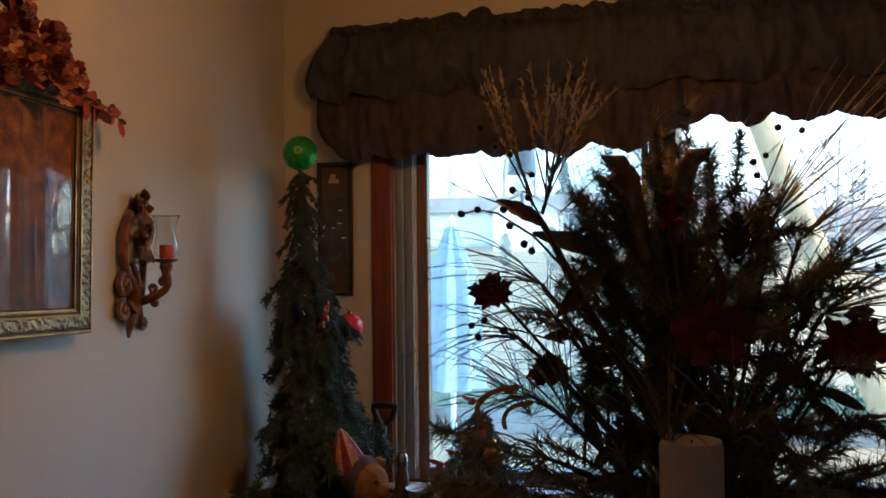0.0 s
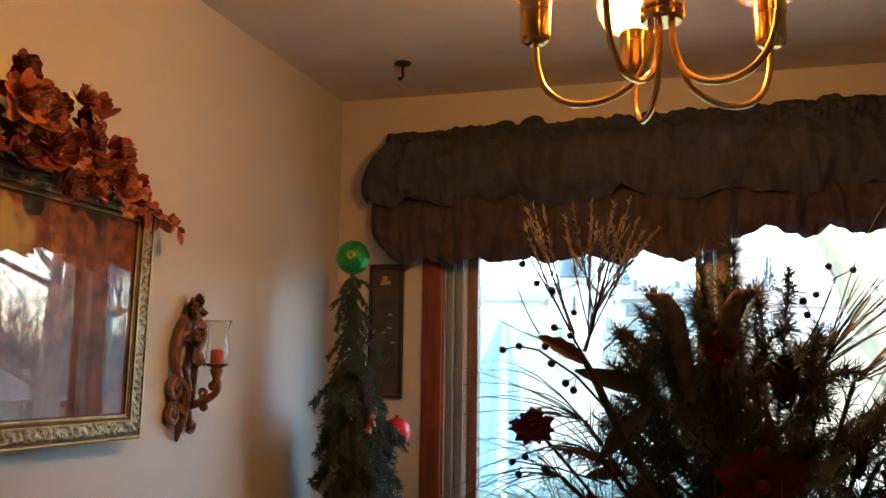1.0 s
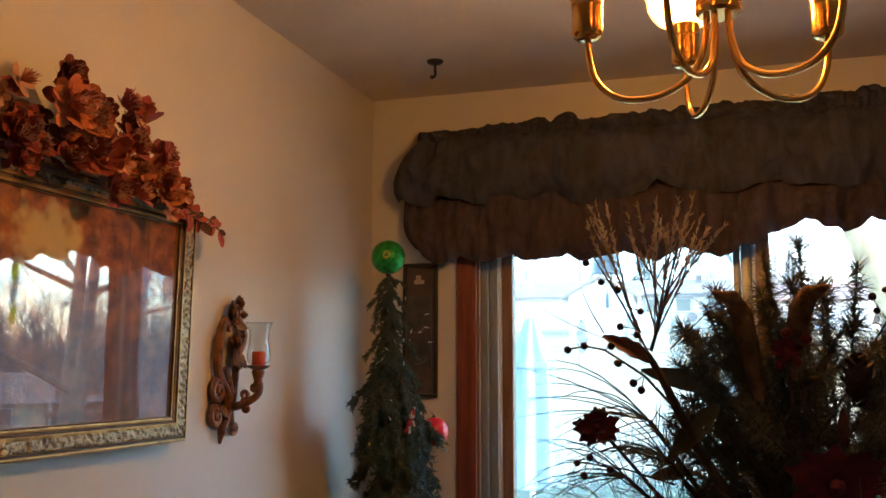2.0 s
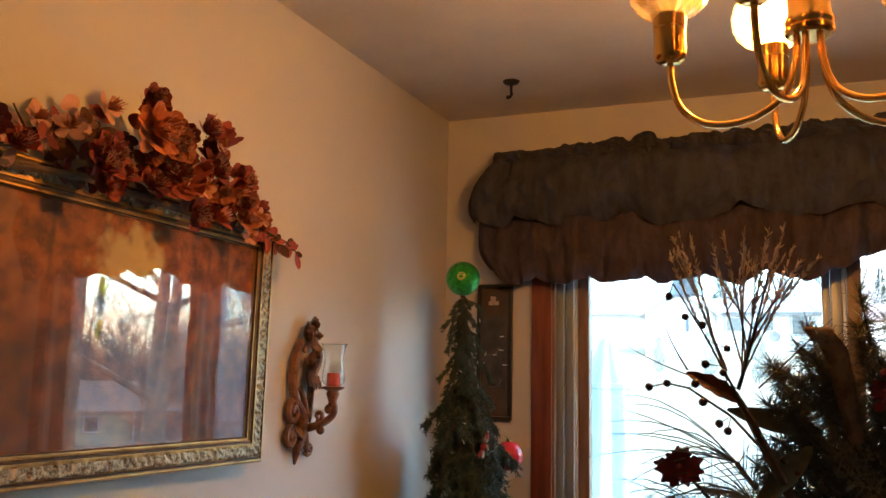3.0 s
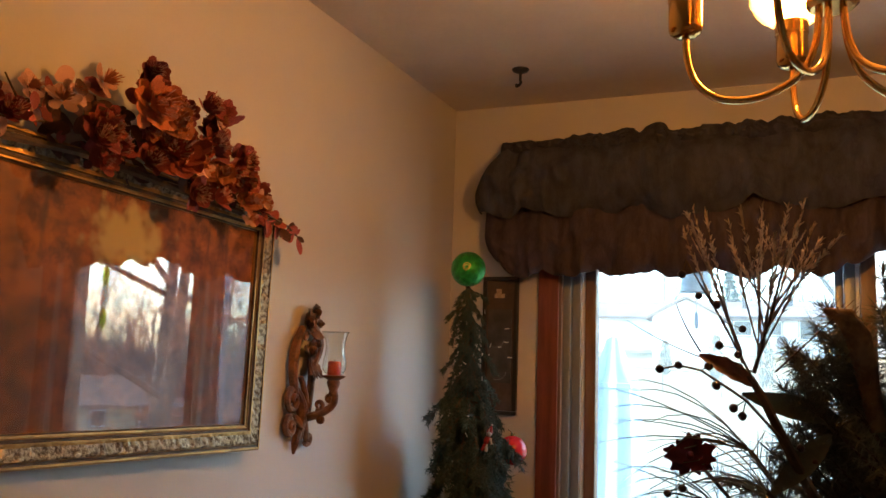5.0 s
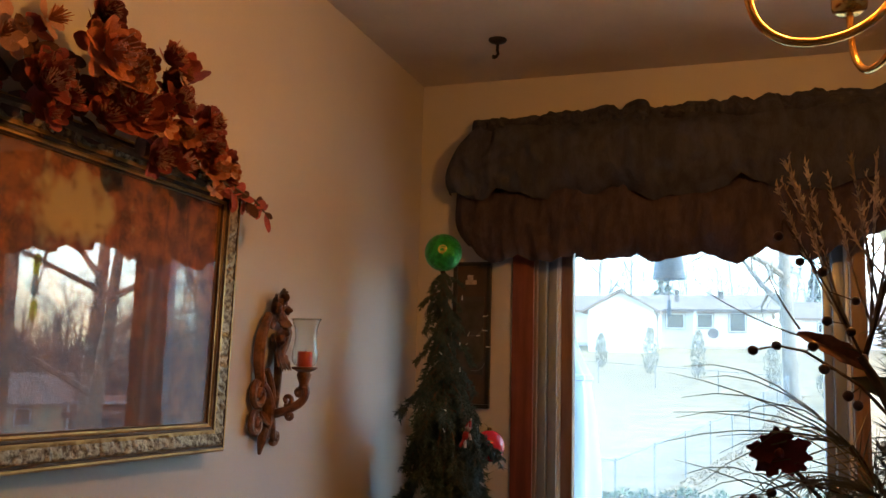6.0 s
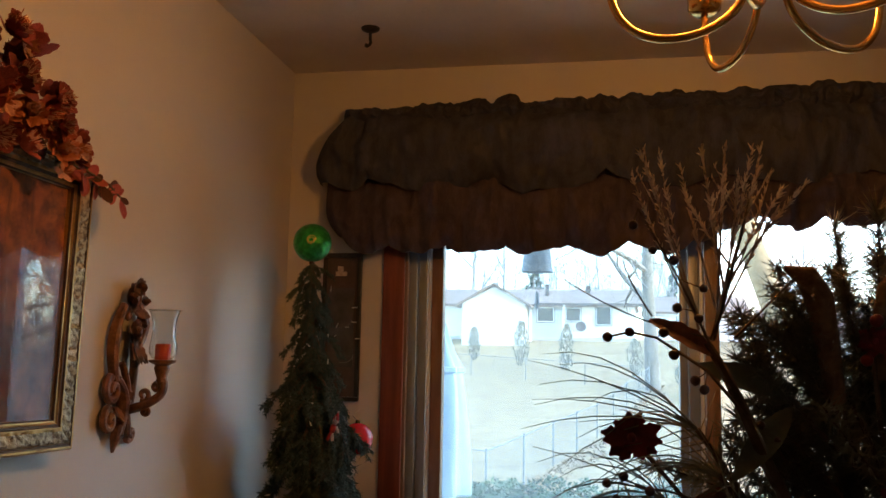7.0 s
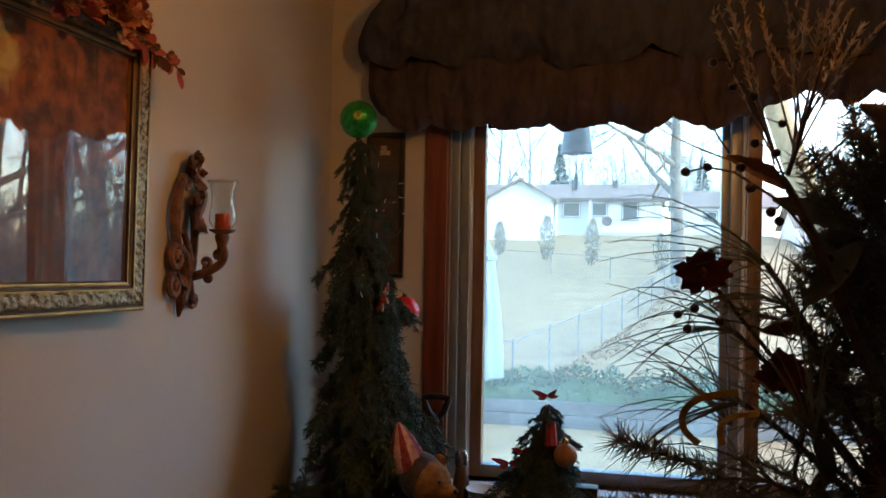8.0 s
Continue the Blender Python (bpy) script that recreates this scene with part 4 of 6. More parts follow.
xs = [-400, -200, -100, -60] + [-40 + 2.0 * i for i in range(51)] + [80, 120, 200, 400]
ys = [-40, -10, 0, 4] + [7 + 1.5 * i for i in range(50)] + [100, 130, 180, 260, 400]
verts = [(x, y, ground_z(x, y) + 0.05 * noise.noise(Vector((x * 0.2, y * 0.2, 0)))) for x in xs for y in ys]
k = len(ys)
part("ground", Geo().put(verts, [(i * k + j, (i + 1) * k + j, (i + 1) * k + j + 1, i * k + j + 1) for i in range(len(xs) - 1) for j in range(k - 1)]), GRASS, kind="structure", label="pale dormant winter lawn sloping up to the neighbours")
part("house_footing", Geo().box(-4, -4, -0.75, 5, NY + 0.119, -0.101), CONCRETE, smooth=False, kind="structure", label="concrete foundation under the house")
part("patio", Geo().box(-5, NY + 0.13, -0.7, -1.42, 8.6, -0.53, 0.01), CONCRETE, kind="structure", label="pale concrete patio slab outside the window")
g, rl = Geo(), random.Random(17)
for i in range(5200):
    y = 17.6 + 30 * rl.random() ** 1.2
    x = -2.85 + 0.172 * (y - 17.6) + abs(rl.gauss(0, 0.55)) * (0.7 + 0.5 * noise.noise(Vector((y * 0.8, 0, 0))))
    p = Vector((x, y, ground_z(x, y) + rl.uniform(0.03, 0.07)))
    a = rl.uniform(0, 6.283)
    g.leaf(p, p + Vector((math.cos(a), math.sin(a), rl.uniform(-0.1, 0.5))) * rl.uniform(0.06, 0.13), rl.uniform(0.02, 0.04), (0, 0, 1), n=2, curl=0.3)
part("leaf_litter", g, DIRT, kind="stuff", label="dead brown leaves drifted along the fence", smooth=False)
xs = [16 + 3 * i for i in range(40)]
ys = [8 + 3 * i for i in range(40)]
k = len(ys)
part("lower_yard", Geo().put([(x, y, ground_z(x, y) + 0.12) for x in xs for y in ys], [(i * k + j, (i + 1) * k + j, (i + 1) * k + j + 1, i * k + j + 1) for i in range(len(xs) - 1) for j in range(k - 1)]), YARD, kind="structure", label="brown leaf-strewn ground of the lower yard")

# chain-link fence along the lawn and across its far end
fence = thing("chain_link_fence", (0, 0, 0), "galvanised chain-link fence round the dormant lawn", "fence")
line = [(-2.35 + 0.172 * (y - 21.2), y) for y in (15.2, 18.2, 21.2, 24.3, 27.5, 31.0, 34.5, 38.0, 42.0, 46.0)]
line += [(line[-1][0] - 3.3 * i, 46.0 + 1.4 * min(i, 9)) for i in range(1, 12)]
mesh_g = Geo()
for i, (x, y) in enumerate(line):
    z = ground_z(x, y)
    part("post", Geo().tube([(x, y, z - 0.1), (x, y, z + 1.22)], 0.024, 8).ball((x, y, z + 1.23), 0.032, 8), GALV, fence)
    if i:
        x0, y0 = line[i - 1]
        z0 = ground_z(x0, y0)
        part("top_rail", Geo().tube([(x0, y0, z0 + 1.2), (x, y, z + 1.2)], 0.015, 6), GALV, fence)
        a, b = Vector((x0, y0, z0)), Vector((x, y, z))
        n = int((b - a).length / 0.14)
        for j in range(-8, n):
            for s in (0, 1):
                u0, u1 = max(0, j) / n, min(n, j + 8) / n
                h0, h1 = (max(0, j) - j) / 8, (min(n, j + 8) - j) / 8
                if s:
                    h0, h1 = 1 - h0, 1 - h1
                p, q = a.lerp(b, u0), a.lerp(b, u1)
                mesh_g.tube([p + Vector((0, 0, 0.04 + 1.14 * h0)), q + Vector((0, 0, 0.04 + 1.14 * h1))], 0.0016, 3)
part("wire_mesh", mesh_g, GALV, fence, kind="stuff", smooth=False)

# hedge in a low timber planter beyond the patio
pl = thing("planter_box", (0, 11.35, -0.60), "long weathered timber planter box beyond the patio", "planter")
for i in range(2):
    part("plank", Geo().box(-6, -0.3, 0.17 * i, 6, -0.25, 0.17 * i + 0.163, 0.008), TIMBER, pl)
part("back_plank", Geo().box(-6, 0.25, 0, 6, 0.3, 0.33, 0.008), TIMBER, pl)
part("soil", Geo().box(-5.99, -0.249, 0.0, 5.99, 0.249, 0.29), DIRT, pl, smooth=False)
hg_ = Geo()
rh = random.Random(5)
for i in range(9500):
    x = rh.uniform(-5.9, 5.9)
    top = 0.40 + 0.14 * noise.noise(Vector((x * 1.3, 0, 0))) + 0.12 * noise.noise(Vector((x * 5, 3, 0)))
    p = Vector((x, rh.gauss(0, 0.12), top * math.sqrt(rh.random())))
    d = Vector((rh.uniform(-1, 1), rh.uniform(-1, 0.6), rh.uniform(-0.2, 1))).normalized() * rh.uniform(0.04, 0.085)
    hg_.leaf(p, p + d, 0.02, (rh.uniform(-1, 1), rh.uniform(-1, 1), 1), n=2)
hedge = thing("hedge", (0, 11.35, -0.31), "low green hedge growing in the timber planter", "hedge", kind="stuff")
part("foliage", hg_, HEDGE, hedge, kind="stuff")
core = Geo()
for i in range(241):
    x = -5.9 + 11.8 * i / 240
    top = 0.27 + 0.10 * noise.noise(Vector((x * 1.3, 0, 0))) + 0.05 * noise.noise(Vector((x * 5, 3, 0))) + 0.04 * noise.noise(Vector((x * 17, 8, 0)))
    core.v += [(x, -0.16, 0.0), (x, -0.15, top * 0.7), (x, -0.05, top), (x, 0.08, top * 0.95), (x, 0.16, top * 0.6), (x, 0.17, 0.0)]
    if i:
        for j in range(5):
            core.f.append((6 * i - 6 + j, 6 * i - 5 + j, 6 * i + 1 + j, 6 * i + j))
            core.slot.append(0)
part("inner_growth", core, HEDGE, hedge, "dense inner growth")


def bare_tree(h, r, seed, lean=(0, 0), depth=4, spread=0.6, start=0.35, split=4, seg=5):
    """A leafless tree: trunk and limbs of ever thinner, crooked tubes."""
    rt = random.Random(seed)
    trunk, limbs = Geo(), Geo()

    def grow(p, d, ln, rad, level, geo):
        pts, rr = [p], [rad]
        for i in range(seg):
            d = (d + Vector((rt.uniform(-1, 1), rt.uniform(-1, 1), rt.uniform(-0.5, 0.9))) * 0.16 * (0.4 if level == 0 else 1.0)).normalized()
            p = p + d * ln / seg
            pts.append(p)
            rr.append(rad * (1 - 0.75 * (i + 1) / seg) + 0.004)
        geo.tube(pts, rr, (12, 6, 4, 3, 3)[level])
        if level < depth:
            n = split + (3 if level == 0 else 0)
            for i in range(n):
                u = start + (1 - start) * (i + rt.random()) / n if level == 0 else 0.2 + 0.8 * (i + rt.random()) / n
                k = min(seg - 1, int(u * seg))
                q = pts[k].lerp(pts[k + 1], u * seg - k)
                dd = (pts[k + 1] - pts[k]).normalized()
                a = rt.uniform(0, 6.283)
                o = dd.orthogonal().normalized()
                o = o * math.cos(a) + dd.cross(o) * math.sin(a)
                grow(q, (dd * (1 - spread) + o * spread * 1.3 + Vector((0, 0, 0.12))).normalized(), ln * rt.uniform(0.42, 0.62) * (1.1 - 0.4 * u), max(0.005, rr[k] * 0.55), level + 1, limbs)
    grow(Vector((0, 0, -0.2)), Vector((lean[0], lean[1], 1)).normalized(), h, r, 0, trunk)
    return trunk, limbs


def plant_tree(x, y, h, r, seed, label, bark=TREEBARK, **kw):
    t = thing("bare_tree", (x, y, ground_z(x, y)), label, "tree", group="bare trees in the yards")
    a, b = bare_tree(h, r, seed, **kw)
    part("trunk", a, bark, t)
    part("crown", b, bark, t, "leafless twigs")
    return t


plant_tree(2.15, 46.5, 15, 0.42, 21, "large leafless tree at the fence corner", spread=0.72, start=0.3, split=5)
plant_tree(2.55, 9.8, 8.5, 0.20, 33, "leaning tree with yellow-lit bark near the window", TREEBARK_LIT, lean=(-0.42, 0.05), start=0.5)
plant_tree(4.6, 12.5, 10, 0.22, 35, "slim leafless tree leaning over the lawn", TREEBARK, lean=(-0.3, 0.1), start=0.35)
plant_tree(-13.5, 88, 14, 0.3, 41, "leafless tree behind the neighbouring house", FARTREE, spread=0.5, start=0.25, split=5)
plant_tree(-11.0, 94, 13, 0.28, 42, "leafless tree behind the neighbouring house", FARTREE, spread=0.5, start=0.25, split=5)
plant_tree(14.5, 22, 13, 0.34, 51, "dark leafless tree beside the lower yard", TREEBARK, start=0.25, split=5)
plant_tree(12.9, 15.9, 8.5, 0.20, 57, "dark crooked leafless tree at the edge of the lower yard", TREEBARK, start=0.16, split=5, spread=0.74)
plant_tree(21, 24, 14, 0.32, 53, "dark leafless tree beside the lower yard", TREEBARK, start=0.25, split=5)

# the far woods
wd, rw = Geo(), random.Random(9)
for i in range(150):
    ang = rw.uniform(-0.5, 0.40)
    dist = rw.uniform(95, 150) if ang < 0.2 else rw.uniform(60, 120)
    x, y = math.sin(ang) * dist, math.cos(ang) * dist
    h = rw.uniform(8, 13) if ang < 0.2 else rw.uniform(7, 11)
    a, b = bare_tree(h, 0.16, 100 + i % 60, depth=2, spread=0.5, start=0.2, split=5, seg=3)
    off = Vector((x, y, ground_z(x, y)))
    for q in (a, b):
        wd.put([Vector(p) + off for p in q.v], q.f)
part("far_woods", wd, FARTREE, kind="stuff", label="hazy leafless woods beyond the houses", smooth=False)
wd = Geo()
for i in range(190):
    ang, dist = rw.uniform(0.42, 1.2), rw.uniform(72, 105)
    x, y = math.sin(ang) * dist, math.cos(ang) * dist
    a, b = bare_tree(rw.uniform(6, 10.5), 0.16, 300 + i % 30, depth=3, spread=0.5, start=0.12, split=4, seg=3)
    off = Vector((x, y, ground_z(x, y)))
    for q in (a, b):
        wd.put([Vector(p) + off for p in q.v], q.f)
for i in range(9000):
    ang, dist = rw.uniform(0.40, 1.25), rw.uniform(70, 112)
    x, y = math.sin(ang) * dist, math.cos(ang) * dist
    wd.needle((x, y, ground_z(x, y)), (rw.uniform(-1.2, 1.2), rw.uniform(-1.2, 1.2), rw.uniform(2.0, 7.5)), 0.05)
part("near_woods", wd, BROWNWOOD, kind="stuff", label="dense brown leafless woods below the lower yard", smooth=False)


def spruce(x, y, h, w, seed, label):
    t = thing("spruce_tree", (x, y, ground_z(x, y)), label, "tree")
    rs = random.Random(seed)
    part("trunk", Geo().tube([(0, 0, 0), (0, 0, h)], [0.2, 0.02], 7), TREEBARK, t)
    g = Geo()
    for i in range(260):
        u = rs.random() ** 0.8
        z, rad, a = h * (0.08 + 0.92 * u), w * (1 - u) * rs.uniform(0.7, 1.1), rs.uniform(0, 6.283)
        tip = Vector((math.cos(a) * rad, math.sin(a) * rad, z - 0.3 * rad))
        base = Vector((0, 0, z))
        for k in range(5):
            s = base.lerp(tip, 0.3 + 0.14 * k)
            g.leaf(s, s + (tip - base) * 0.28 + Vector((rs.uniform(-0.3, 0.3), rs.uniform(-0.3, 0.3), rs.uniform(-0.35, 0.05))), 0.16, (0, 0, 1), n=2)
    part("crown", g, SPRUCE, t, "drooping needle boughs", smooth=False)


spruce(-7.6, 92, 9.5, 2.6, 3, "tall blue-green spruce behind the neighbouring house")
spruce(7.5, 98, 8.5, 2.8, 4, "dark spruce behind the far garage")


def shrub(x, y, h, w, seed, label, n=420, material=SHRUB):
    t = thing("shrub", (x, y, ground_z(x, y)), label, "shrub", group="shrubs along the fence")
    rs = random.Random(seed)
    g = Geo()
    for i in range(n):
        z = h * rs.random()
        r = w * math.sin(math.pi * min(0.96, 0.12 + 0.85 * z / h)) ** 0.7 * math.sqrt(rs.random())
        a = rs.uniform(0, 6.283)
        p = Vector((r * math.cos(a), r * math.sin(a), z))
        g.leaf(p, p + Vector((rs.uniform(-0.1, 0.1), rs.uniform(-0.1, 0.1), 0.22)), 0.035, (rs.uniform(-1, 1), -1, 0), n=2)
    part("foliage", g, material, t, smooth=False)
    part("stem", Geo().tube([(0, 0, -0.1), (0, 0, h * 0.7)], [0.04, 0.01], 5), TREEBARK, t)


for x, y, h, w, s in ((-8.9, 57.5, 2.1, 0.45, 1), (-5.5, 55.0, 2.7, 0.55, 2), (-2.6, 53.0, 2.7, 0.5, 3), (1.4, 50.5, 2.1, 0.5, 4)):
    shrub(x, y, h, w, s, "columnar brown-green arborvitae by the fence")
shrub(4.2, 44, 2.1, 1.15, 6, "rounded dark leafless bush beside the fence corner", 1500)


# ---- the neighbouring houses ----
def gable_roof(x0, x1, y0, y1, eave, ridge, over=0.4, along_x=True):
    """A pitched slab roof with its ridge along x or y."""
    g = Geo()
    x0, x1, y0, y1 = x0 - over, x1 + over, y0 - over, y1 + over
    t = 0.18
    if along_x:
        m = (y0 + y1) / 2
        sec = [(y0, eave - 0.15), (m, ridge), (y1, eave - 0.15), (y1, eave - 0.15 - t), (m, ridge - t), (y0, eave - 0.15 - t)]
        v = [(x0, a, b) for a, b in sec] + [(x1, a, b) for a, b in sec]
    else:
        m = (x0 + x1) / 2
        sec = [(x0, eave - 0.15), (m, ridge), (x1, eave - 0.15), (x1, eave - 0.15 - t), (m, ridge - t), (x0, eave - 0.15 - t)]
        v = [(a, y0, b) for a, b in sec] + [(a, y1, b) for a, b in sec]
    f = [(i, (i + 1) % 6, 6 + (i + 1) % 6, 6 + i) for i in range(6)] + [(0, 5, 4, 1), (1, 4, 3, 2), (6, 7, 10, 11), (7, 8, 9, 10)]
    return g.put(v, f)


def gable_wall(x0, x1, y0, y1, base, eave, ridge, along_x):
    g = Geo().box(x0, y0, base - 1.5, x1, y1, eave)
    if along_x:
        m = (y0 + y1) / 2
        g.put([(x0, y0, eave), (x0, y1, eave), (x0, m, ridge - 0.2), (x1, y0, eave), (x1, y1, eave), (x1, m, ridge - 0.2)], [(0, 2, 1), (3, 4, 5), (0, 3, 5, 2), (1, 2, 5, 4)])
    else:
        m = (x0 + x1) / 2
        g.put([(x0, y0, eave), (x1, y0, eave), (m, y0, ridge - 0.2), (x0, y1, eave), (x1, y1, eave), (m, y1, ridge - 0.2)], [(0, 1, 2), (3, 5, 4), (0, 2, 5, 3), (1, 4, 5, 2)])
    return g


def house_window(parent, x0, z0, x1, z1, y):
    w = part("window", Geo().box(x0, y - 0.06, z0, x1, y - 0.01, z1), SASHWHITE, parent, smooth=False)
    part("pane", Geo().box(x0 + 0.07, y - 0.075, z0 + 0.07, x1 - 0.07, y - 0.062, z1 - 0.07), DARKGLASS, w, smooth=False)
    part("frame", Geo().box(x0 - 0.06, y - 0.05, z0 - 0.06, x0 - 0.002, y - 0.008, z1 + 0.06).box(x1 + 0.002, y - 0.05, z0 - 0.06, x1 + 0.06, y - 0.008, z1 + 0.06)
         .box(x0, y - 0.05, z1 + 0.002, x1, y - 0.008, z1 + 0.06).box(x0, y - 0.05, z0 - 0.06, x1, y - 0.008, z0 - 0.002), TRIMDARK, w, smooth=False)


HB = 3.0
house = thing("house", (-4, 68, HB), "white single-storey neighbouring house with a grey-brown shingle roof", "house")
def hpart(name, g, m, label="", parent=None):
    g.v = [(a + 4, b - 68, c - HB) for a, b, c in g.v]
    return part(name, g, m, parent or house, label, smooth=False)
hpart("wall", gable_wall(-17, 2.0, 65.6, 73, HB, 5.72, 7.0, True), SIDING, "white siding")
hpart("roof", gable_roof(-17, 2.0, 65.6, 73, 5.72, 7.0, 0.5), ROOF, "grey-brown shingles")
hpart("gable_wing", gable_wall(-10.7, -6.0, 63.4, 65.7, HB, 5.55, 6.95, False), SIDING, "white gabled wing")
hpart("wing_roof", gable_roof(-10.7, -6.0, 63.4, 69.0, 5.55, 7.0, 0.45, False), ROOF)
hpart("porch_wall", Geo().box(-5.9, 65.5, HB - 0.8, -3.4, 65.58, 5.6), SIDING_BLUE, "blue-grey porch wall")
hpart("foundation", Geo().box(-16.95, 65.45, HB - 1.0, 2.0, 65.55, HB + 0.1), CONCRETE)
hpart("fascia", Geo().box(-5.5, 65.0, 5.46, 2.5, 65.08, 5.66), TRIMDARK)
hpart("chimney", Geo().box(-4.8, 67.4, 6.2, -4.5, 67.7, 7.25), TRIMDARK, "dark vent stack")
hpart("vent", Geo().box(-1.7, 68.2, 6.6, -1.3, 68.6, 7.2), TRIMDARK)
# windows: made in the house's own frame
for x0, z0, x1, z1 in ((-5.3, 4.25, -4.0, 5.35), (-3.15, 4.3, -2.0, 5.35), (-0.9, 4.05, 0.25, 5.45)):
    house_window(house, x0 + 4, z0 - HB, x1 + 4, z1 - HB, 65.46 - 68)
for i, x in enumerate((-5.8, -3.3)):
    hpart("porch_post", Geo().box(x, 64.9, HB - 0.8, x + 0.14, 65.04, 5.5), SIDING)
dish = thing("satellite_dish", (-2.0, 65.3, 3.9), "round grey satellite dish on the neighbouring house", "satellite dish")
part("reflector", Geo().lathe([(0.0, 0.0), (0.2, 0.03), (0.38, 0.10), (0.39, 0.11), (0.2, 0.05), (0.0, 0.02)], 20, m=Matrix.Rotation(radians(70), 3, 'X')), TRIMDARK, dish)
part("bracket", Geo().tube([(0, 0.24, -0.3), (0, 0.02, 0)], 0.03, 6), TRIMDARK, dish)


def simple_house(x, y, w, d, wall_h, roof_h, siding, label, along_x=True, windows=(), turn=0.0):
    z = ground_z(x, y)
    t = thing("house", (x, y, z), label, "house")
    t.rotation_euler = (0, 0, radians(turn))
    part("wall", gable_wall(-w / 2, w / 2, -d / 2, d / 2, 0, wall_h, wall_h + roof_h, along_x), siding, t, smooth=False)
    part("roof", gable_roof(-w / 2, w / 2, -d / 2, d / 2, wall_h, wall_h + roof_h, 0.4, along_x), ROOF, t, smooth=False)
    for x0, z0, x1, z1 in windows:
        house_window(t, x0, z0, x1, z1, -d / 2)
    return t


simple_house(7.2, 76, 7.5, 6, 2.4, 1.3, SIDING, "white garage with a low shingle roof", windows=((-1.6, 1.1, -0.6, 1.8),))
simple_house(15.5, 66, 9, 7, 2.8, 1.6, SIDING, "pale neighbouring house beyond the trees", windows=((-3, 1, -2, 2.2), (1, 1, 2.2, 2.2)))
lower = simple_house(38.5, 33.5, 9.5, 7, 2.3, 1.3, SIDING_TAN, "cream neighbouring house with a covered porch in the lower yard", windows=((-3.2, 1.0, -2.4, 1.9), (-1.2, 1.0, -0.4, 1.9)), turn=-47)
part("porch_roof", Geo().box(-8.2, -4.4, 2.12, -4.76, -0.5, 2.24), GALV, lower, "pale flat porch roof", smooth=False)
for x in (-8.1, -6.5, -4.95):
    part("porch_post", Geo().box(x, -4.3, -0.1, x + 0.12, -4.18, 2.119), SIDING, lower, smooth=False)
# dark colour here stands for the shade under the porch roof
part("porch_wall", Geo().box(-8.0, -0.7, -0.1, -4.78, -0.55, 2.119), TRIMDARK, lower, "dark sheet for the shade at the back of the porch", smooth=False)
shed = simple_house(31.5, 37.5, 5.0, 4, 1.3, 0.7, TIMBER, "low timber shed with a red-brown roof in the lower yard", turn=-42)
for ob in shed.children:
    if ob.name.startswith("roof"):
        ob.data.materials[0] = ROOF_RED

# ---- on the patio ----
um = thing("patio_umbrella", (-1.57, 5.8, -0.53), "closed pale blue canvas patio umbrella on a pole", "umbrella")
part("pole", Geo().tube([(0, 0, 0.02), (0, 0, 2.47)], 0.019, 10), SASHWHITE, um)
part("base", Geo().lathe([(0.25, 0.0), (0.25, 0.05), (0.2, 0.08), (0.04, 0.10), (0.03, 0.3)], 24), CONCRETE, um)
folds = lambda a, z: 1 + 0.16 * math.cos(8 * a + 0.5 * math.sin(z * 6)) + 0.06 * math.sin(3 * a + z * 5)
part("canopy", Geo().lathe([(0.02, 2.42), (0.045, 2.40), (0.06, 2.34), (0.10, 2.22), (0.145, 2.13), (0.14, 2.10), (0.155, 2.0), (0.175, 1.75), (0.19, 1.5), (0.20, 1.32), (0.185, 1.31), (0.16, 1.5), (0.10, 2.0)], 64, warp=folds), UMBRELLA, um, "folded blue canvas")
part("strap", Geo().lathe([(0.150, 2.085), (0.158, 2.09), (0.158, 2.12), (0.150, 2.125)], 40, warp=folds), UMBRELLA, um)
part("finial", Geo().lathe([(0.02, 2.42), (0.028, 2.45), (0.016, 2.48), (0.0, 2.50)], 14), SASHWHITE, um)

fd = thing("wind_bell", (-0.730, 3.06, 2.372), "slate-blue metal bell with a hanging clapper outside the window", "wind bell")
part("bell", Geo().lathe([(0.004, -0.28), (0.03, -0.285), (0.036, -0.295), (0.052, -0.42), (0.054, -0.425), (0.050, -0.421), (0.034, -0.30), (0.0, -0.29)], 28), FEEDER, fd)
part("cord", Geo().tube([(0, 0, 0.04), (0, 0, -0.285)], 0.0012, 5).tube([(0, 0, -0.29), (0, 0, -0.49)], 0.0012, 5), IRON, fd)
part("clapper", Geo().lathe([(0.002, -0.49), (0.006, -0.495), (0.0075, -0.53), (0.005, -0.545), (0.0, -0.547)], 12), FEEDER, fd)
part("eave_soffit", Geo().box(-4, NY + 0.121, 2.39, 5, NY + 0.60, 2.45), SASHWHITE, smooth=False, kind="structure", label="white soffit of the roof eave outside the window")


# ---- the sideboard under the window ----
TOP = 0.93
sb = thing("sideboard", (-0.80, 2.215, 0.0), "dark wooden sideboard crowded with Christmas decorations below the window", "sideboard")
part("top", Geo().box(-0.56, -0.225, TOP - 0.03, 0.56, 0.21, TOP, 0.006), TABLEWOOD, sb)
part("body", Geo().box(-0.54, -0.20, 0.08, 0.54, 0.205, TOP - 0.031, 0.004), TABLEWOOD, sb)
for i in range(3):
    dr = part("door", Geo().box(-0.52 + 0.35 * i, -0.218, 0.12, -0.18 + 0.35 * i, -0.201, TOP - 0.06, 0.004), TABLEWOOD, sb)
    part("handle", Geo().ball((-0.21 + 0.35 * i, -0.232, 0.55), 0.013, 12), BRASS, dr)
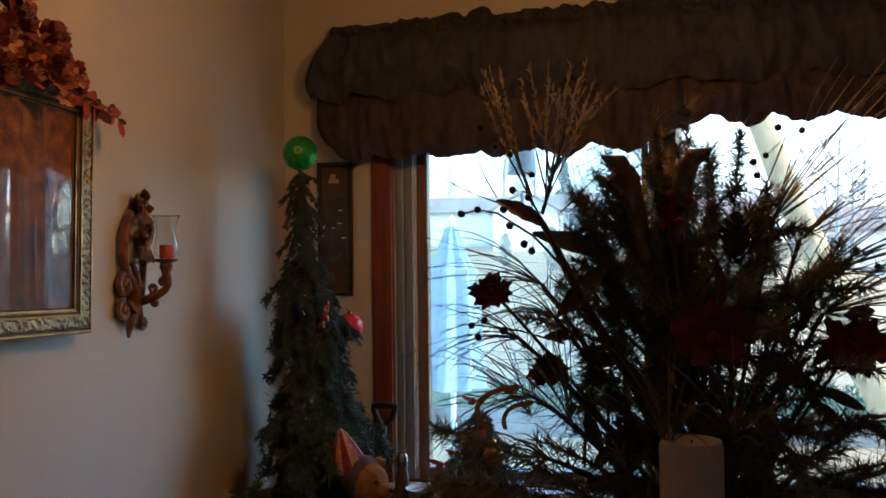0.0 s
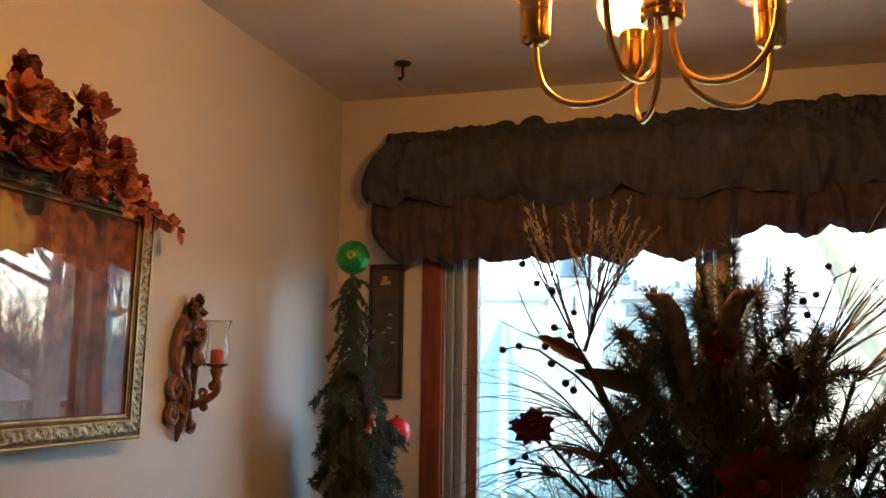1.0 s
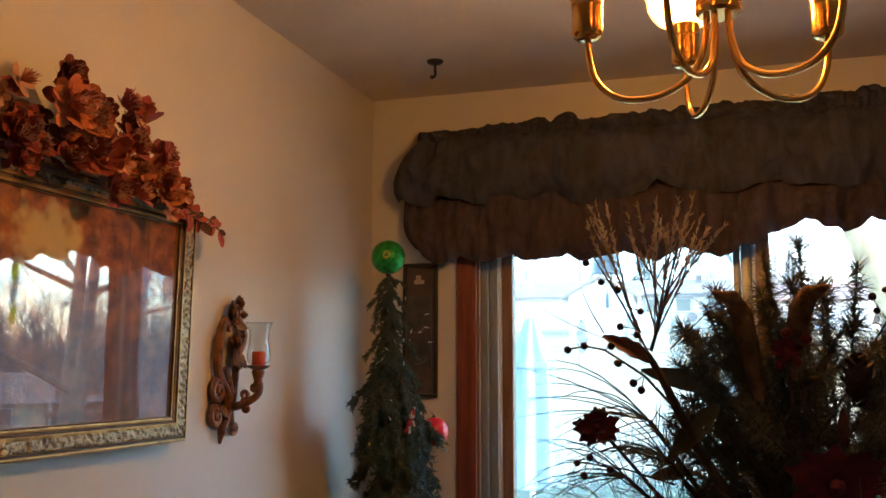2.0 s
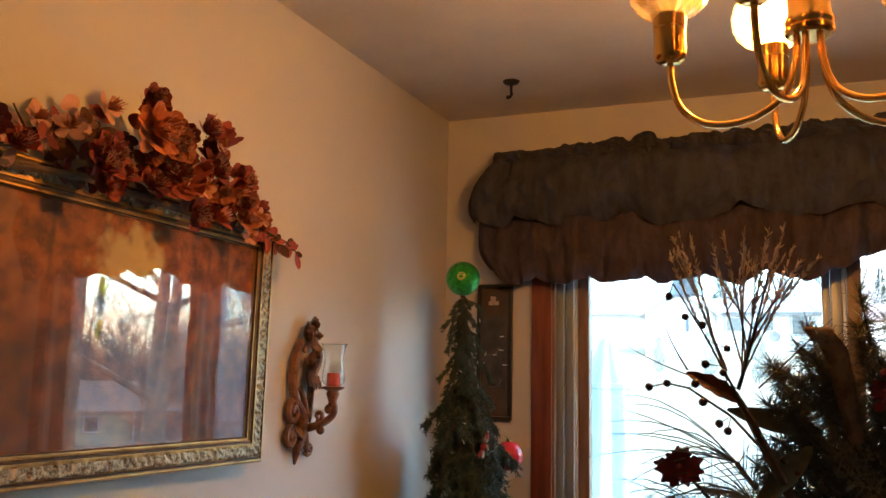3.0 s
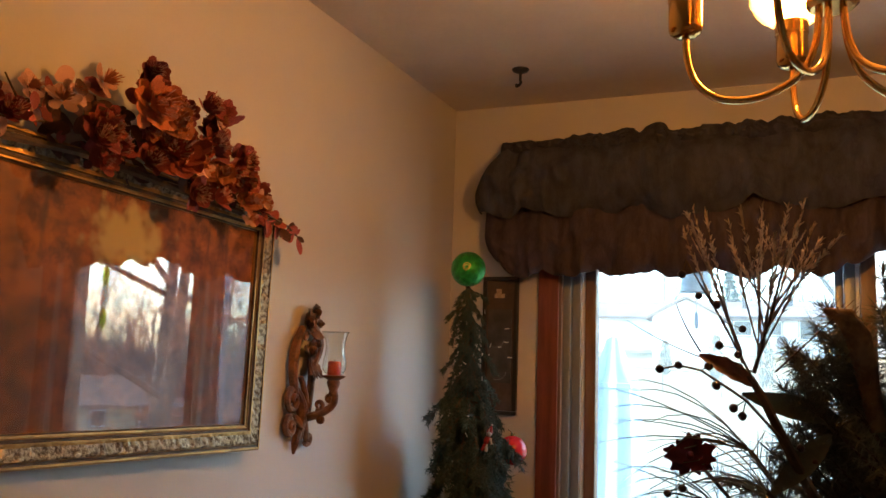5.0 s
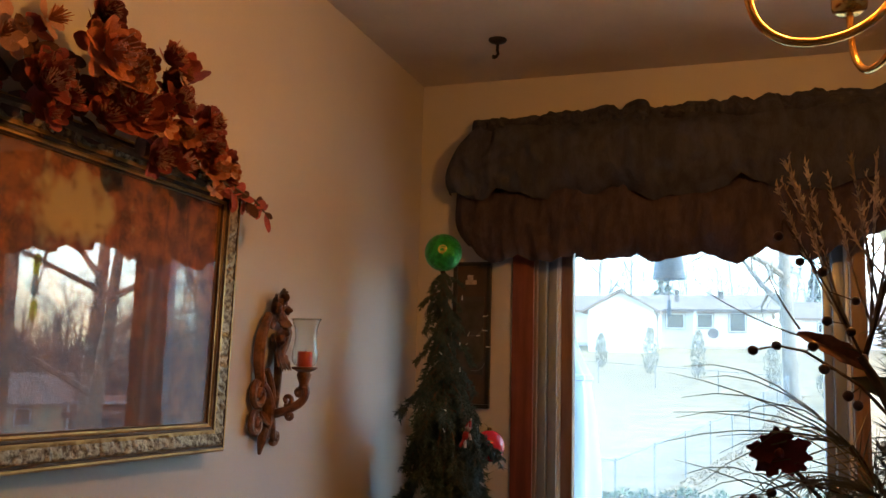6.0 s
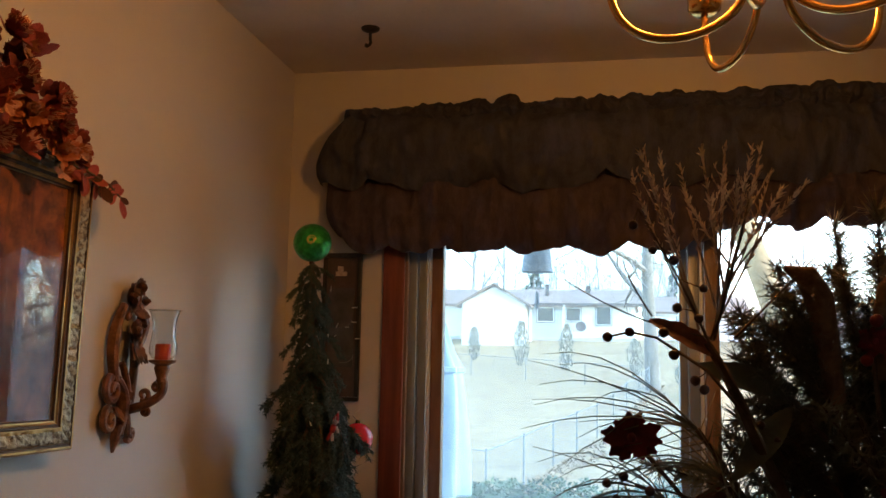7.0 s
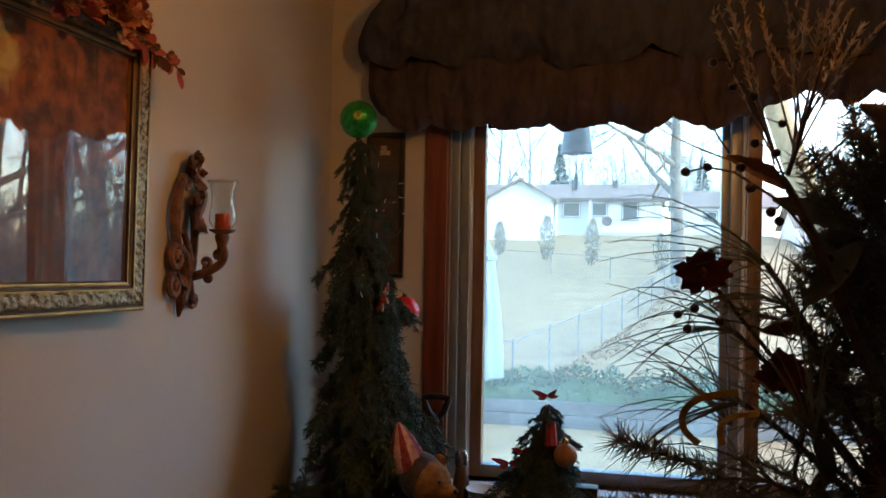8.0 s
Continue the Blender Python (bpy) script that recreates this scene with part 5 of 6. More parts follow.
for x in (-0.52, 0.47):
    for y in (-0.19, 0.15):
        part("leg", Geo().box(x, y, 0.0, x + 0.05, y + 0.05, 0.08, 0.004), TABLEWOOD, sb)

# ---- the slim artificial tree ----
tree = thing("artificial_tree", (-1.142, 2.15, TOP), "slim dark green artificial tree with drooping boughs and clear mini lights", "tree")
TH = 0.955
part("base", Geo().lathe([(0.09, 0.0), (0.09, 0.012), (0.03, 0.03), (0.015, 0.06)], 20), IRON, tree)
part("trunk", Geo().tube([(0, 0, 0.02), (-0.014, -0.005, 0.5), (-0.040, -0.02, TH)], [0.011, 0.009, 0.005], 8), BARK, tree)
ra = random.Random(77)


def bough_mesh(n, droop):
    """A drooping bough one unit long: side shoots thick with short soft needles."""
    g = Geo()
    axis = [Vector((u, 0, 0.10 * math.sin(2.2 * u) - droop * u * u)) for u in (0, 0.2, 0.4, 0.6, 0.8, 1.0)]
    g.tube(axis, [0.022, 0.02, 0.017, 0.014, 0.01, 0.006], 4, slot=1)
    for i in range(n):
        u = ra.uniform(0.12, 1.0)
        k = min(4, int(u * 5))
        p = axis[k].lerp(axis[k + 1], u * 5 - k)
        a = ra.uniform(0, 6.283)
        shoot = Vector((0.55, math.cos(a) * 0.55, math.sin(a) * 0.35 - 0.45)).normalized() * ra.uniform(0.14, 0.30)
        g.tube([p, p + shoot], [0.008, 0.004], 3, slot=1)
        for j in range(15):
            q = p + shoot * ra.uniform(0.05, 1.0)
            d = (shoot.normalized() * 0.8 + Vector((ra.uniform(-1, 1), ra.uniform(-1, 1), ra.uniform(-1.1, 0.7)))).normalized()
            g.needle(q, d * ra.uniform(0.08, 0.15), 0.011)
    ob = part("bough", g, [NEEDLE_TREE, BARK], smooth=False)
    me = ob.data
    bpy.data.objects.remove(ob)
    return me


BOUGHS = [bough_mesh(44, d) for d in (0.35, 0.55, 0.75)]
def tree_radius(h):
    return 0.032 + 0.165 * (1 - h) ** 0.9
for i in range(190):
    h = 0.06 + 0.92 * (i / 189) ** 0.9
    a = i * 2.39996 + ra.uniform(-0.3, 0.3)
    r = tree_radius(h) * ra.uniform(0.8, 1.22) * (1.0 + 0.16 * math.sin(h * 21))
    r *= 1 + 0.40 * max(0.0, math.cos(a - 1.35)) * (1 - h)
    if math.cos(a) < -0.5:
        r = min(r, 0.20)
    m = Matrix.Translation((-0.040 * h, -0.02 * h, TH * h + 0.015)) @ Matrix.Rotation(a, 4, 'Z') @ Matrix.Rotation(radians(ra.uniform(5, 40)), 4, 'Y') @ Matrix.Diagonal((r, r * 1.1, r * 1.15, 1))
    part("bough", BOUGHS[i % 3], None, tree, at=m)
for i in range(90):
    h = ra.uniform(0.08, 0.64)
    a = ra.uniform(1.2, 2.2)
    r = ra.uniform(0.14, 0.20) * (1.15 - 0.55 * h)
    m = Matrix.Translation((-0.040 * h - 0.01, -0.02 * h + 0.03, TH * h + 0.03)) @ Matrix.Rotation(a, 4, 'Z') @ Matrix.Rotation(radians(ra.uniform(0, 30)), 4, 'Y') @ Matrix.Diagonal((r, r * 1.2, r * 1.2, 1))
    part("bough", BOUGHS[i % 3], None, tree, at=m)
gs = thing("greenery_spray", (-1.285, 2.06, TOP), "small dark greenery spray on the sideboard beside the tree", "greenery")
part("pot", Geo().lathe([(0.026, 0.0), (0.034, 0.05), (0.036, 0.055), (0.030, 0.054)], 18), CERAMIC, gs)
for i in range(22):
    a, up = i * 2.39996, ra.uniform(-75, -20)
    r = ra.uniform(0.07, 0.10) if math.cos(a) > -0.3 else 0.055
    part("sprig", BOUGHS[i % 3], None, gs, at=Matrix.Translation((0, 0, 0.05 + 0.004 * i)) @ Matrix.Rotation(a, 4, 'Z') @ Matrix.Rotation(radians(up), 4, 'Y') @ Matrix.Diagonal((r, r, r, 1)))
lights = mat("clear_mini_light", (0.75, 0.78, 0.76), None, 0.1)
WIRE = mat("green_light_wire", (0.16, 0.17, 0.16), None, 0.3)
for i in range(34):
    h = ra.uniform(0.15, 0.93)
    a = ra.uniform(3.0, 6.6)
    r = tree_radius(h) * 0.95
    p = Vector((r * math.cos(a), r * math.sin(a), TH * h))
    part("mini_light", Geo().tube([p, p + Vector((math.cos(a) * 0.012, math.sin(a) * 0.012, ra.uniform(-0.006, 0.012)))], [0.0016, 0.0008], 5), lights, tree)
for a, z, c in ((5.8, 0.80, 1), (6.1, 0.72, 1), (4.0, 0.90, -1)):
    b = Vector((0.03 * math.cos(a), 0.03 * math.sin(a), z))
    part("twig_wire", Geo().tube(arc(b, b + Vector((0.03 * c, -0.01, -0.004)), b + Vector((0.036 * c, -0.012, 0.018)), 6), 0.0007, 5), WIRE, tree)

gb = thing("green_ball_ornament", (-1.182, 2.13, 1.924), "green glitter ball with a gold print on top of the tree", "ornament")
part("ball", Geo().ball((0, 0, 0), 0.0445, 36), GREEN_GLITTER, gb)
part("cap", Geo().lathe([(0.006, -0.050), (0.006, -0.042)], 14), IRON, gb)
fm = Vector((0.27, -0.93, 0.05)).normalized()
for k in range(3):
    a0 = k * 2.1
    pts = [fm.to_track_quat('Z', 'Y') @ Vector((0.010 * (1 - 0.25 * k) * math.cos(a0 + t * 0.4), 0.010 * (1 - 0.25 * k) * math.sin(a0 + t * 0.4), math.sqrt(0.0452 ** 2 - 0.010 ** 2))) for t in range(13)]
    part("gold_print", Geo().tube(pts, 0.0011, 5), GOLD_MARK, gb)
rb = thing("red_ball_ornament", (-1.100, 2.270, 1.468), "glossy red ball hanging on the tree", "ornament")
part("ball", Geo().ball((0, 0, 0), 0.038, 24), RED_SHINE, rb)
part("cap", Geo().lathe([(0.006, 0.036), (0.006, 0.044)], 10), BRASS, rb)
part("loop", Geo().tube([(0, 0, 0.042), (-0.010, -0.01, 0.054)], 0.0006, 4), IRON, rb)
fg = Geo()
fg.ball((0, 0, 0), 0.013, 12, (0.8, 0.8, 1.3)).ball((0.0, -0.002, 0.022), 0.010, 12, slot=1).lathe([(0.011, 0.026), (0.006, 0.04), (0.001, 0.05)], 10)
fg.tube([(0, 0, -0.012), (0.010, -0.004, -0.036)], [0.006, 0.005], 6, slot=1).tube([(0, 0, -0.012), (-0.006, -0.004, -0.038)], [0.006, 0.005], 6)
fg.tube([(0.008, -0.004, 0.008), (0.018, -0.008, -0.008)], 0.004, 6, slot=1).ball((0.0, 0.0, 0.051), 0.004, 8, slot=1)
f_ = tagged(part("cloth_ornament", fg, [RED_CLOTH, WHITE_CLOTH]), "small red and white cloth figure hanging on the tree", "ornament")
f_.location = (-1.100, 2.075, 1.508)
f_.scale = (0.72, 0.72, 0.72)
f_.rotation_euler = (0, radians(18), 0.5)
gt = thing("green_bow", (-1.055, 2.10, 1.215), "bright green ribbon bow tied to the tree", "bow")
TINSEL = mat("bright_green_ribbon", (0.015, 0.26, 0.13), (0.008, 0.13, 0.07), 0.4, scale=60)
for a in (0.4, 2.6, 4.2, 5.3):
    part("loop", Geo().leaf((0, 0, 0), (0.034 * math.cos(a), -0.01, 0.034 * math.sin(a)), 0.012, (0, -1, 0.2), curl=0.3, thick=0.001), TINSEL, gt)

# ---- the plush bear: one plain mesh ----
STRIPE = mat("pale_pink_stripe", (0.56, 0.32, 0.30), (0.42, 0.22, 0.20), 0.95, scale=90, fine=300, bump=0.8)
bg = Geo()
bg.ball((0, 0, 0.065), 0.062, 20, (1, 0.85, 1.1), slot=1)                       # dark coat
bg.ball((0.028, -0.012, 0.165), 0.043, 24, (1.05, 0.9, 1.0), rough=0.05)          # head
bg.ball((0.066, -0.028, 0.152), 0.021, 16, (1.1, 0.9, 0.85))                     # muzzle
bg.ball((0.087, -0.037, 0.157), 0.0055, 10, slot=3)                              # nose
bg.ball((0.056, -0.046, 0.176), 0.0042, 8, slot=3).ball((0.064, -0.006, 0.178), 0.0042, 8, slot=3)
bg.ball((0.040, 0.026, 0.200), 0.014, 12, (1, 0.6, 1))                           # ear
bg.ball((0.008, 0.002, 0.172), 0.0495, 20, (0.92, 1.0, 0.98), slot=1)             # hood
hat = [(0.038, 0.0), (0.040, 0.010), (0.034, 0.030), (0.025, 0.055), (0.013, 0.08), (0.004, 0.094), (0.0, 0.096)]
bg.lathe(hat, 24, (-0.018, 0.0, 0.186), slot=2, warp=lambda a, z: 1 + 0.05 * math.cos(11 * a), m=Matrix.Rotation(radians(-14), 3, 'Y'))
base = len(bg.f) - 1 - 6 * 24
for i in range(6):
    for j in range(24):
        if j % 4 < 2:
            bg.slot[base + i * 24 + j] = 4
for sx, sy in ((0.045, -0.045), (0.05, 0.035)):
    bg.tube(arc((0.0, sy, 0.10), (0.05, sy * 1.3, 0.085), (0.085, sy * 1.1, 0.07), 8), [0.02] * 7 + [0.016, 0.010], 10, slot=1)
    bg.tube(arc((0.0, sy, 0.03), (0.07, sy * 1.3, 0.028), (0.11, sy * 1.2, 0.03), 8), [0.026] * 7 + [0.024, 0.012], 10)
bear = tagged(part("plush_bear", bg, [FUR, DARKGREY_CLOTH, PINK_CLOTH, IRON, STRIPE]), "golden plush bear in a dark hood and pink ribbed hat", "plush toy")
bear.location = (-1.01, 2.06, TOP)
bear.scale = (1.1, 1.1, 1.1)

# ---- small things along the sideboard ----
bt = thing("glass_shaker", (-0.935, 2.19, TOP), "small glass bottle with a silver cap and red filling", "bottle")
part("glass", Geo().lathe([(0.016, 0.0), (0.019, 0.006), (0.019, 0.15), (0.014, 0.175), (0.013, 0.19)], 20), CERAMIC, bt)
part("cap", Geo().lathe([(0.0145, 0.188), (0.0155, 0.192), (0.0155, 0.212), (0.011, 0.222), (0.0, 0.224)], 18), SILVER, bt)
di = thing("white_dish", (-0.88, 2.17, TOP), "small pale blue dish on a foot", "dish")
part("bowl", Geo().lathe([(0.02, 0.0), (0.02, 0.008), (0.008, 0.02), (0.008, 0.11), (0.03, 0.128), (0.04, 0.142), (0.038, 0.142), (0.02, 0.128), (0.0, 0.124)], 24), SASHWHITE, di)

st_ = thing("small_tree", (-0.735, 2.20, TOP), "small dark tabletop tree with red bows and a gold ball", "tree")
part("base", Geo().lathe([(0.045, 0.0), (0.045, 0.04), (0.02, 0.05)], 16), CERAMIC, st_)
part("trunk", Geo().tube([(0, 0, 0.03), (0, 0, 0.34)], [0.008, 0.003], 6), BARK, st_)
for i in range(120):
    h = 0.08 + 0.26 * (i / 119) ** 1.1
    a = i * 2.39996
    r = (0.135 * (1 - (h - 0.10) / 0.27) + 0.014) * ra.uniform(0.75, 1.15)
    part("bough", BOUGHS[i % 3], None, st_, at=Matrix.Translation((0, 0, h)) @ Matrix.Rotation(a, 4, 'Z') @ Matrix.Rotation(radians(ra.uniform(-10, 30)), 4, 'Y') @ Matrix.Diagonal((r, r * 1.2, r * 1.2, 1)))
for cx, cz, s in ((0.0, 0.365, 0.85), (-0.085, 0.205, 0.9), (-0.055, 0.235, 0.6)):
    for a, ln in ((0.25, 0.046), (2.55, 0.05), (3.6, 0.036), (5.6, 0.040)):
        part("bow_loop", Geo().leaf((cx, -0.03, cz), (cx + s * ln * math.cos(a + 0.3), -0.052, cz + s * ln * 0.55 * math.sin(a + 0.3)), 0.008 * s, (0.3, -1, 0.6), curl=0.5, thick=0.001, n=6, lobes=0.1), RED_CLOTH, st_, "red cloth bow")
part("red_tie", Geo().tube([(0.008, -0.02, 0.30), (0.012, -0.045, 0.25)], [0.012, 0.016], 8), RED_CLOTH, st_)
go = thing("gold_ball_ornament", (-0.690, 2.15, 1.166), "matt gold-brown ball on the small tabletop tree", "ornament")
part("ball", Geo().ball((0, 0, 0), 0.0265, 24), GOLDBALL, go)
part("cap", Geo().lathe([(0.006, 0.025), (0.006, 0.033), (0.002, 0.038)], 10), BRASS, go)
bx = thing("dark_box", (-0.645, 2.20, TOP), "small dark box standing upright", "box")
part("body", Geo().box(-0.025, -0.02, 0.0, 0.025, 0.02, 0.145, 0.003), IRON, bx)
part("lid", Geo().box(-0.026, -0.021, 0.1455, 0.026, 0.021, 0.158, 0.003), IRON, bx)

sv = thing("toy_shovel", (-1.045, 2.40, TOP), "dark decorative shovel with a D-shaped grip leaning by the window", "shovel")
sv.scale = (1.0, 1.0, 0.94)
part("shaft", Geo().tube([(0.01, -0.06, 0.09), (0.0, 0.0, 0.27)], 0.009, 8), IRON, sv)
part("blade", Geo().box(-0.035, -0.072, 0.0, 0.05, -0.062, 0.10, 0.004), IRON, sv)
part("grip", Geo().tube([(0.0, 0.0, 0.262), (-0.020, 0.004, 0.285), (-0.032, 0.006, 0.315), (-0.034, 0.006, 0.322), (-0.012, 0.006, 0.327), (0.012, 0.006, 0.327), (0.034, 0.006, 0.322), (0.032, 0.006, 0.315), (0.020, 0.004, 0.285), (0.0, 0.0, 0.262)], 0.0095, 8), IRON, sv)

# coloured glass drops hung in the second window
sn = thing("suncatcher", (0.77, 3.0, 2.09), "string of leaf-shaped green and blue glass drops hanging from the eave", "suncatcher")
part("string", Geo().tube([(0, 0, 0.302), (0, 0, -0.01), (0, 0, -0.32)], 0.0008, 4), IRON, sn)
GREEN_DROP, BLUE_DROP = pane_mat("green_glass", (0.42, 0.52, 0.06)), pane_mat("blue_glass", (0.16, 0.50, 0.62))
for z, m_ in ((-0.06, GREEN_DROP), (-0.155, BLUE_DROP), (-0.26, GREEN_DROP)):
    part("drop", Geo().ball((0, 0, z), 0.024, 14, (0.95, 0.22, 2.0)), m_, sn)

# ---- dining table with the dried arrangement ----
tb = thing("dining_table", (-0.26, 1.06, 0.0), "round dark wooden pedestal dining table", "table")
part("tabletop", Geo().lathe([(0.0, 0.718), (0.54, 0.718), (0.555, 0.726), (0.56, 0.736), (0.555, 0.747), (0.545, 0.75), (0.0, 0.75)], 64), TABLEWOOD, tb)
part("pedestal", Geo().lathe([(0.28, 0.0), (0.28, 0.03), (0.10, 0.07), (0.05, 0.14), (0.06, 0.35), (0.045, 0.60), (0.12, 0.70), (0.12, 0.717)], 32), TABLEWOOD, tb)
cs = thing("candlestick", (-0.295, 0.925, 0.75), "tall dark candlestick with a thick cream pillar candle", "candlestick")
part("stick", Geo().lathe([(0.05, 0.0), (0.05, 0.012), (0.015, 0.03), (0.012, 0.12), (0.018, 0.15), (0.011, 0.18), (0.011, 0.40), (0.02, 0.43), (0.038, 0.45), (0.038, 0.458), (0.0, 0.458)], 24), IRON, cs)
pc = part("candle", Geo().lathe([(0.029, 0.459), (0.030, 0.465), (0.030, 0.708), (0.0285, 0.716), (0.022, 0.717), (0.0, 0.713)], 32), CANDLE, cs, "thick cream pillar candle")
part("wick", Geo().tube([(0, 0, 0.712), (0.001, 0, 0.716)], 0.0010, 5), IRON, pc)
vs = thing("vase", (-0.255, 1.09, 0.75), "tall brown ceramic vase on the dining table", "vase")
part("body", Geo().lathe([(0.06, 0.0), (0.075, 0.02), (0.10, 0.14), (0.095, 0.24), (0.06, 0.36), (0.052, 0.44), (0.065, 0.48), (0.068, 0.485), (0.06, 0.48), (0.046, 0.44), (0.05, 0.36)], 40), CERAMIC, vs)

AO = Vector((-0.255, 1.09, 1.15))
ar = thing("dried_arrangement", AO, "large arrangement of pine sprays, dried twigs, berries and red leaves", "flowers")
rb2 = random.Random(404)
V3 = lambda x, y, z: Vector((x, y, z)) - AO


def stem_pts(a, b, sag, n=8):
    a, b = Vector(a), Vector(b)
    mid = a.lerp(b, 0.55) + Vector((0, 0, sag))
    return arc(a, mid, b, n)


def sprig(a, b, sag, needles, ln, spread, w, name="pine_spray", material=NEEDLE, stem_r=0.0022, start=0.3, label=""):
    """A stem set with needles towards its tip."""
    g, pts = Geo(), stem_pts(a, b, sag)
    g.tube(pts, [stem_r * (1 - 0.6 * i / 8) for i in range(9)], 5, slot=1)
    for i in range(needles):
        u = start + (1 - start) * rb2.random() ** 0.8
        k = min(7, int(u * 8))
        p = pts[k].lerp(pts[k + 1], u * 8 - k)
        d = (pts[k + 1] - pts[k]).normalized()
        o = Vector((rb2.uniform(-1, 1), rb2.uniform(-1, 1), rb2.uniform(-1, 1)))
        g.needle(p, (d * (1 - spread) + o.normalized() * spread).normalized() * ln * rb2.uniform(0.7, 1.2), w)
    part(name, g, [material, BARK], ar, label, smooth=False)


def long_needles(a, tips, w=0.0008, curve=0.035):
    """A tuft of long bending needles from one knot."""
    g, a = Geo(), Vector(a)
    for t in tips:
        t = Vector(t)
        m_ = a.lerp(t, 0.5) + Vector((0, 0, curve * rb2.uniform(0.3, 1.3)))
        g.tube(arc(a, m_, t, 5), [w, w, w * 0.9, w * 0.8, w * 0.6, w * 0.35], 3)
    part("needle_tuft", g, NEEDLE, ar, "long thin pine needles", smooth=False)


HEART = V3(-0.265, 1.07, 1.30)
# short-needled evergreen stalks that make up the dark heart
for i in range(100):
    o = Vector((rb2.gauss(0, 1), rb2.gauss(0, 1), rb2.gauss(0, 1))).normalized() * rb2.random() ** 0.45
    c = V3(-0.285 + (0.165 - 0.075 * max(0.0, o.z)) * o.x, 1.055 + 0.11 * o.y, 1.51 + 0.22 * o.z)
    d = (Vector((o.x * 0.8, o.y * 0.4, o.z * 0.4 + 0.45)) + Vector((rb2.uniform(-1, 1), rb2.uniform(-0.7, 0.5), rb2.uniform(-0.7, 0.7))) * 0.75).normalized() * rb2.uniform(0.05, 0.085)
    sprig(c - d, c + d, rb2.uniform(-0.03, 0.04), 230, 0.024, 0.72, 0.0009, "evergreen_stalk", start=0.05)
for x, y, z in ((-0.375, 1.02, 1.755), (-0.325, 1.03, 1.79), (-0.29, 1.03, 1.805), (-0.41, 1.0, 1.715), (-0.40, 0.99, 1.68), (-0.23, 1.05, 1.78), (-0.35, 1.03, 1.74), (-0.265, 1.06, 1.76), (-0.31, 1.0, 1.72), (-0.20, 1.06, 1.72), (-0.37, 1.0, 1.70), (-0.35, 1.0, 1.69), (-0.385, 0.99, 1.735), (-0.40, 1.0, 1.66), (-0.415, 0.99, 1.63), (-0.33, 0.99, 1.745), (-0.42, 1.0, 1.60), (-0.30, 1.0, 1.76)):
    sprig(HEART + Vector((0, 0, 0.1)), V3(x, y, z), 0.02, 520, 0.024, 0.75, 0.0008, "evergreen_stalk", start=0.35)
for i in range(34):
    c = V3(rb2.uniform(-0.26, 0.0), rb2.uniform(0.98, 1.12), rb2.uniform(1.32, 1.46))
    d = Vector((rb2.uniform(0.1, 1.0), rb2.uniform(-0.5, 0.3), rb2.uniform(-0.6, 0.4))).normalized() * rb2.uniform(0.05, 0.085)
    sprig(c - d, c + d, rb2.uniform(-0.02, 0.03), 200, 0.026, 0.7, 0.0009, "evergreen_stalk", start=0.05)
for i in range(24):
    c = V3(rb2.uniform(-0.22, 0.10), rb2.uniform(0.98, 1.14), rb2.uniform(1.18, 1.33))
    d = Vector((rb2.uniform(0.0, 1.0), rb2.uniform(-0.5, 0.3), rb2.uniform(-0.6, 0.3))).normalized() * rb2.uniform(0.05, 0.085)
    sprig(c - d, c + d, rb2.uniform(-0.02, 0.03), 200, 0.026, 0.7, 0.0009, "evergreen_stalk", start=0.05)
for x, z in ((-0.395, 1.705), (-0.415, 1.675), (-0.405, 1.64), (-0.425, 1.615), (-0.375, 1.725)):
    sprig(V3(-0.33, 1.0, z - 0.08), V3(x, 0.985, z), 0.01, 300, 0.02, 0.7, 0.0008, "fir_spray", start=0.2)
# long pine tufts to the sides and below
for kx, ky, kz, tx, tz, n, sp in ((-0.445, 1.0, 1.615, -0.555, 1.615, 26, 0.06), (-0.47, 1.0, 1.555, -0.565, 1.545, 30, 0.055), (-0.43, 0.99, 1.58, -0.53, 1.575, 22, 0.06), (-0.46, 1.02, 1.49, -0.565, 1.47, 30, 0.07),
                                  (-0.44, 0.98, 1.43, -0.53, 1.40, 34, 0.07), (-0.40, 0.95, 1.40, -0.49, 1.36, 34, 0.07), (-0.15, 1.05, 1.62, 0.0, 1.66, 30, 0.08), (-0.17, 1.06, 1.66, -0.04, 1.73, 24, 0.07),
                                  (-0.18, 1.05, 1.60, -0.02, 1.70, 40, 0.09), (-0.15, 1.05, 1.58, 0.05, 1.61, 40, 0.09), (-0.22, 1.05, 1.66, -0.08, 1.80, 30, 0.09), (-0.13, 1.04, 1.55, 0.03, 1.54, 34, 0.07), (-0.12, 1.02, 1.47, 0.04, 1.44, 34, 0.08), (-0.20, 1.04, 1.68, -0.13, 1.79, 20, 0.06), (-0.34, 0.93, 1.40, -0.38, 1.34, 30, 0.08), (-0.2, 0.93, 1.42, -0.13, 1.36, 30, 0.08)):
    k = V3(kx, ky, kz)
    part("stem", Geo().tube(stem_pts(HEART, k, 0.03), 0.0025, 5), BARK, ar)
    long_needles(k, [V3(tx + rb2.uniform(-sp, sp) * 0.6, ky + rb2.uniform(-0.08, 0.05), tz + rb2.uniform(-sp, sp)) for _ in range(n // 2)])
    sprig(HEART, k, 0.02, 80, 0.05, 0.6, 0.0009, "pine_spray", start=0.4)
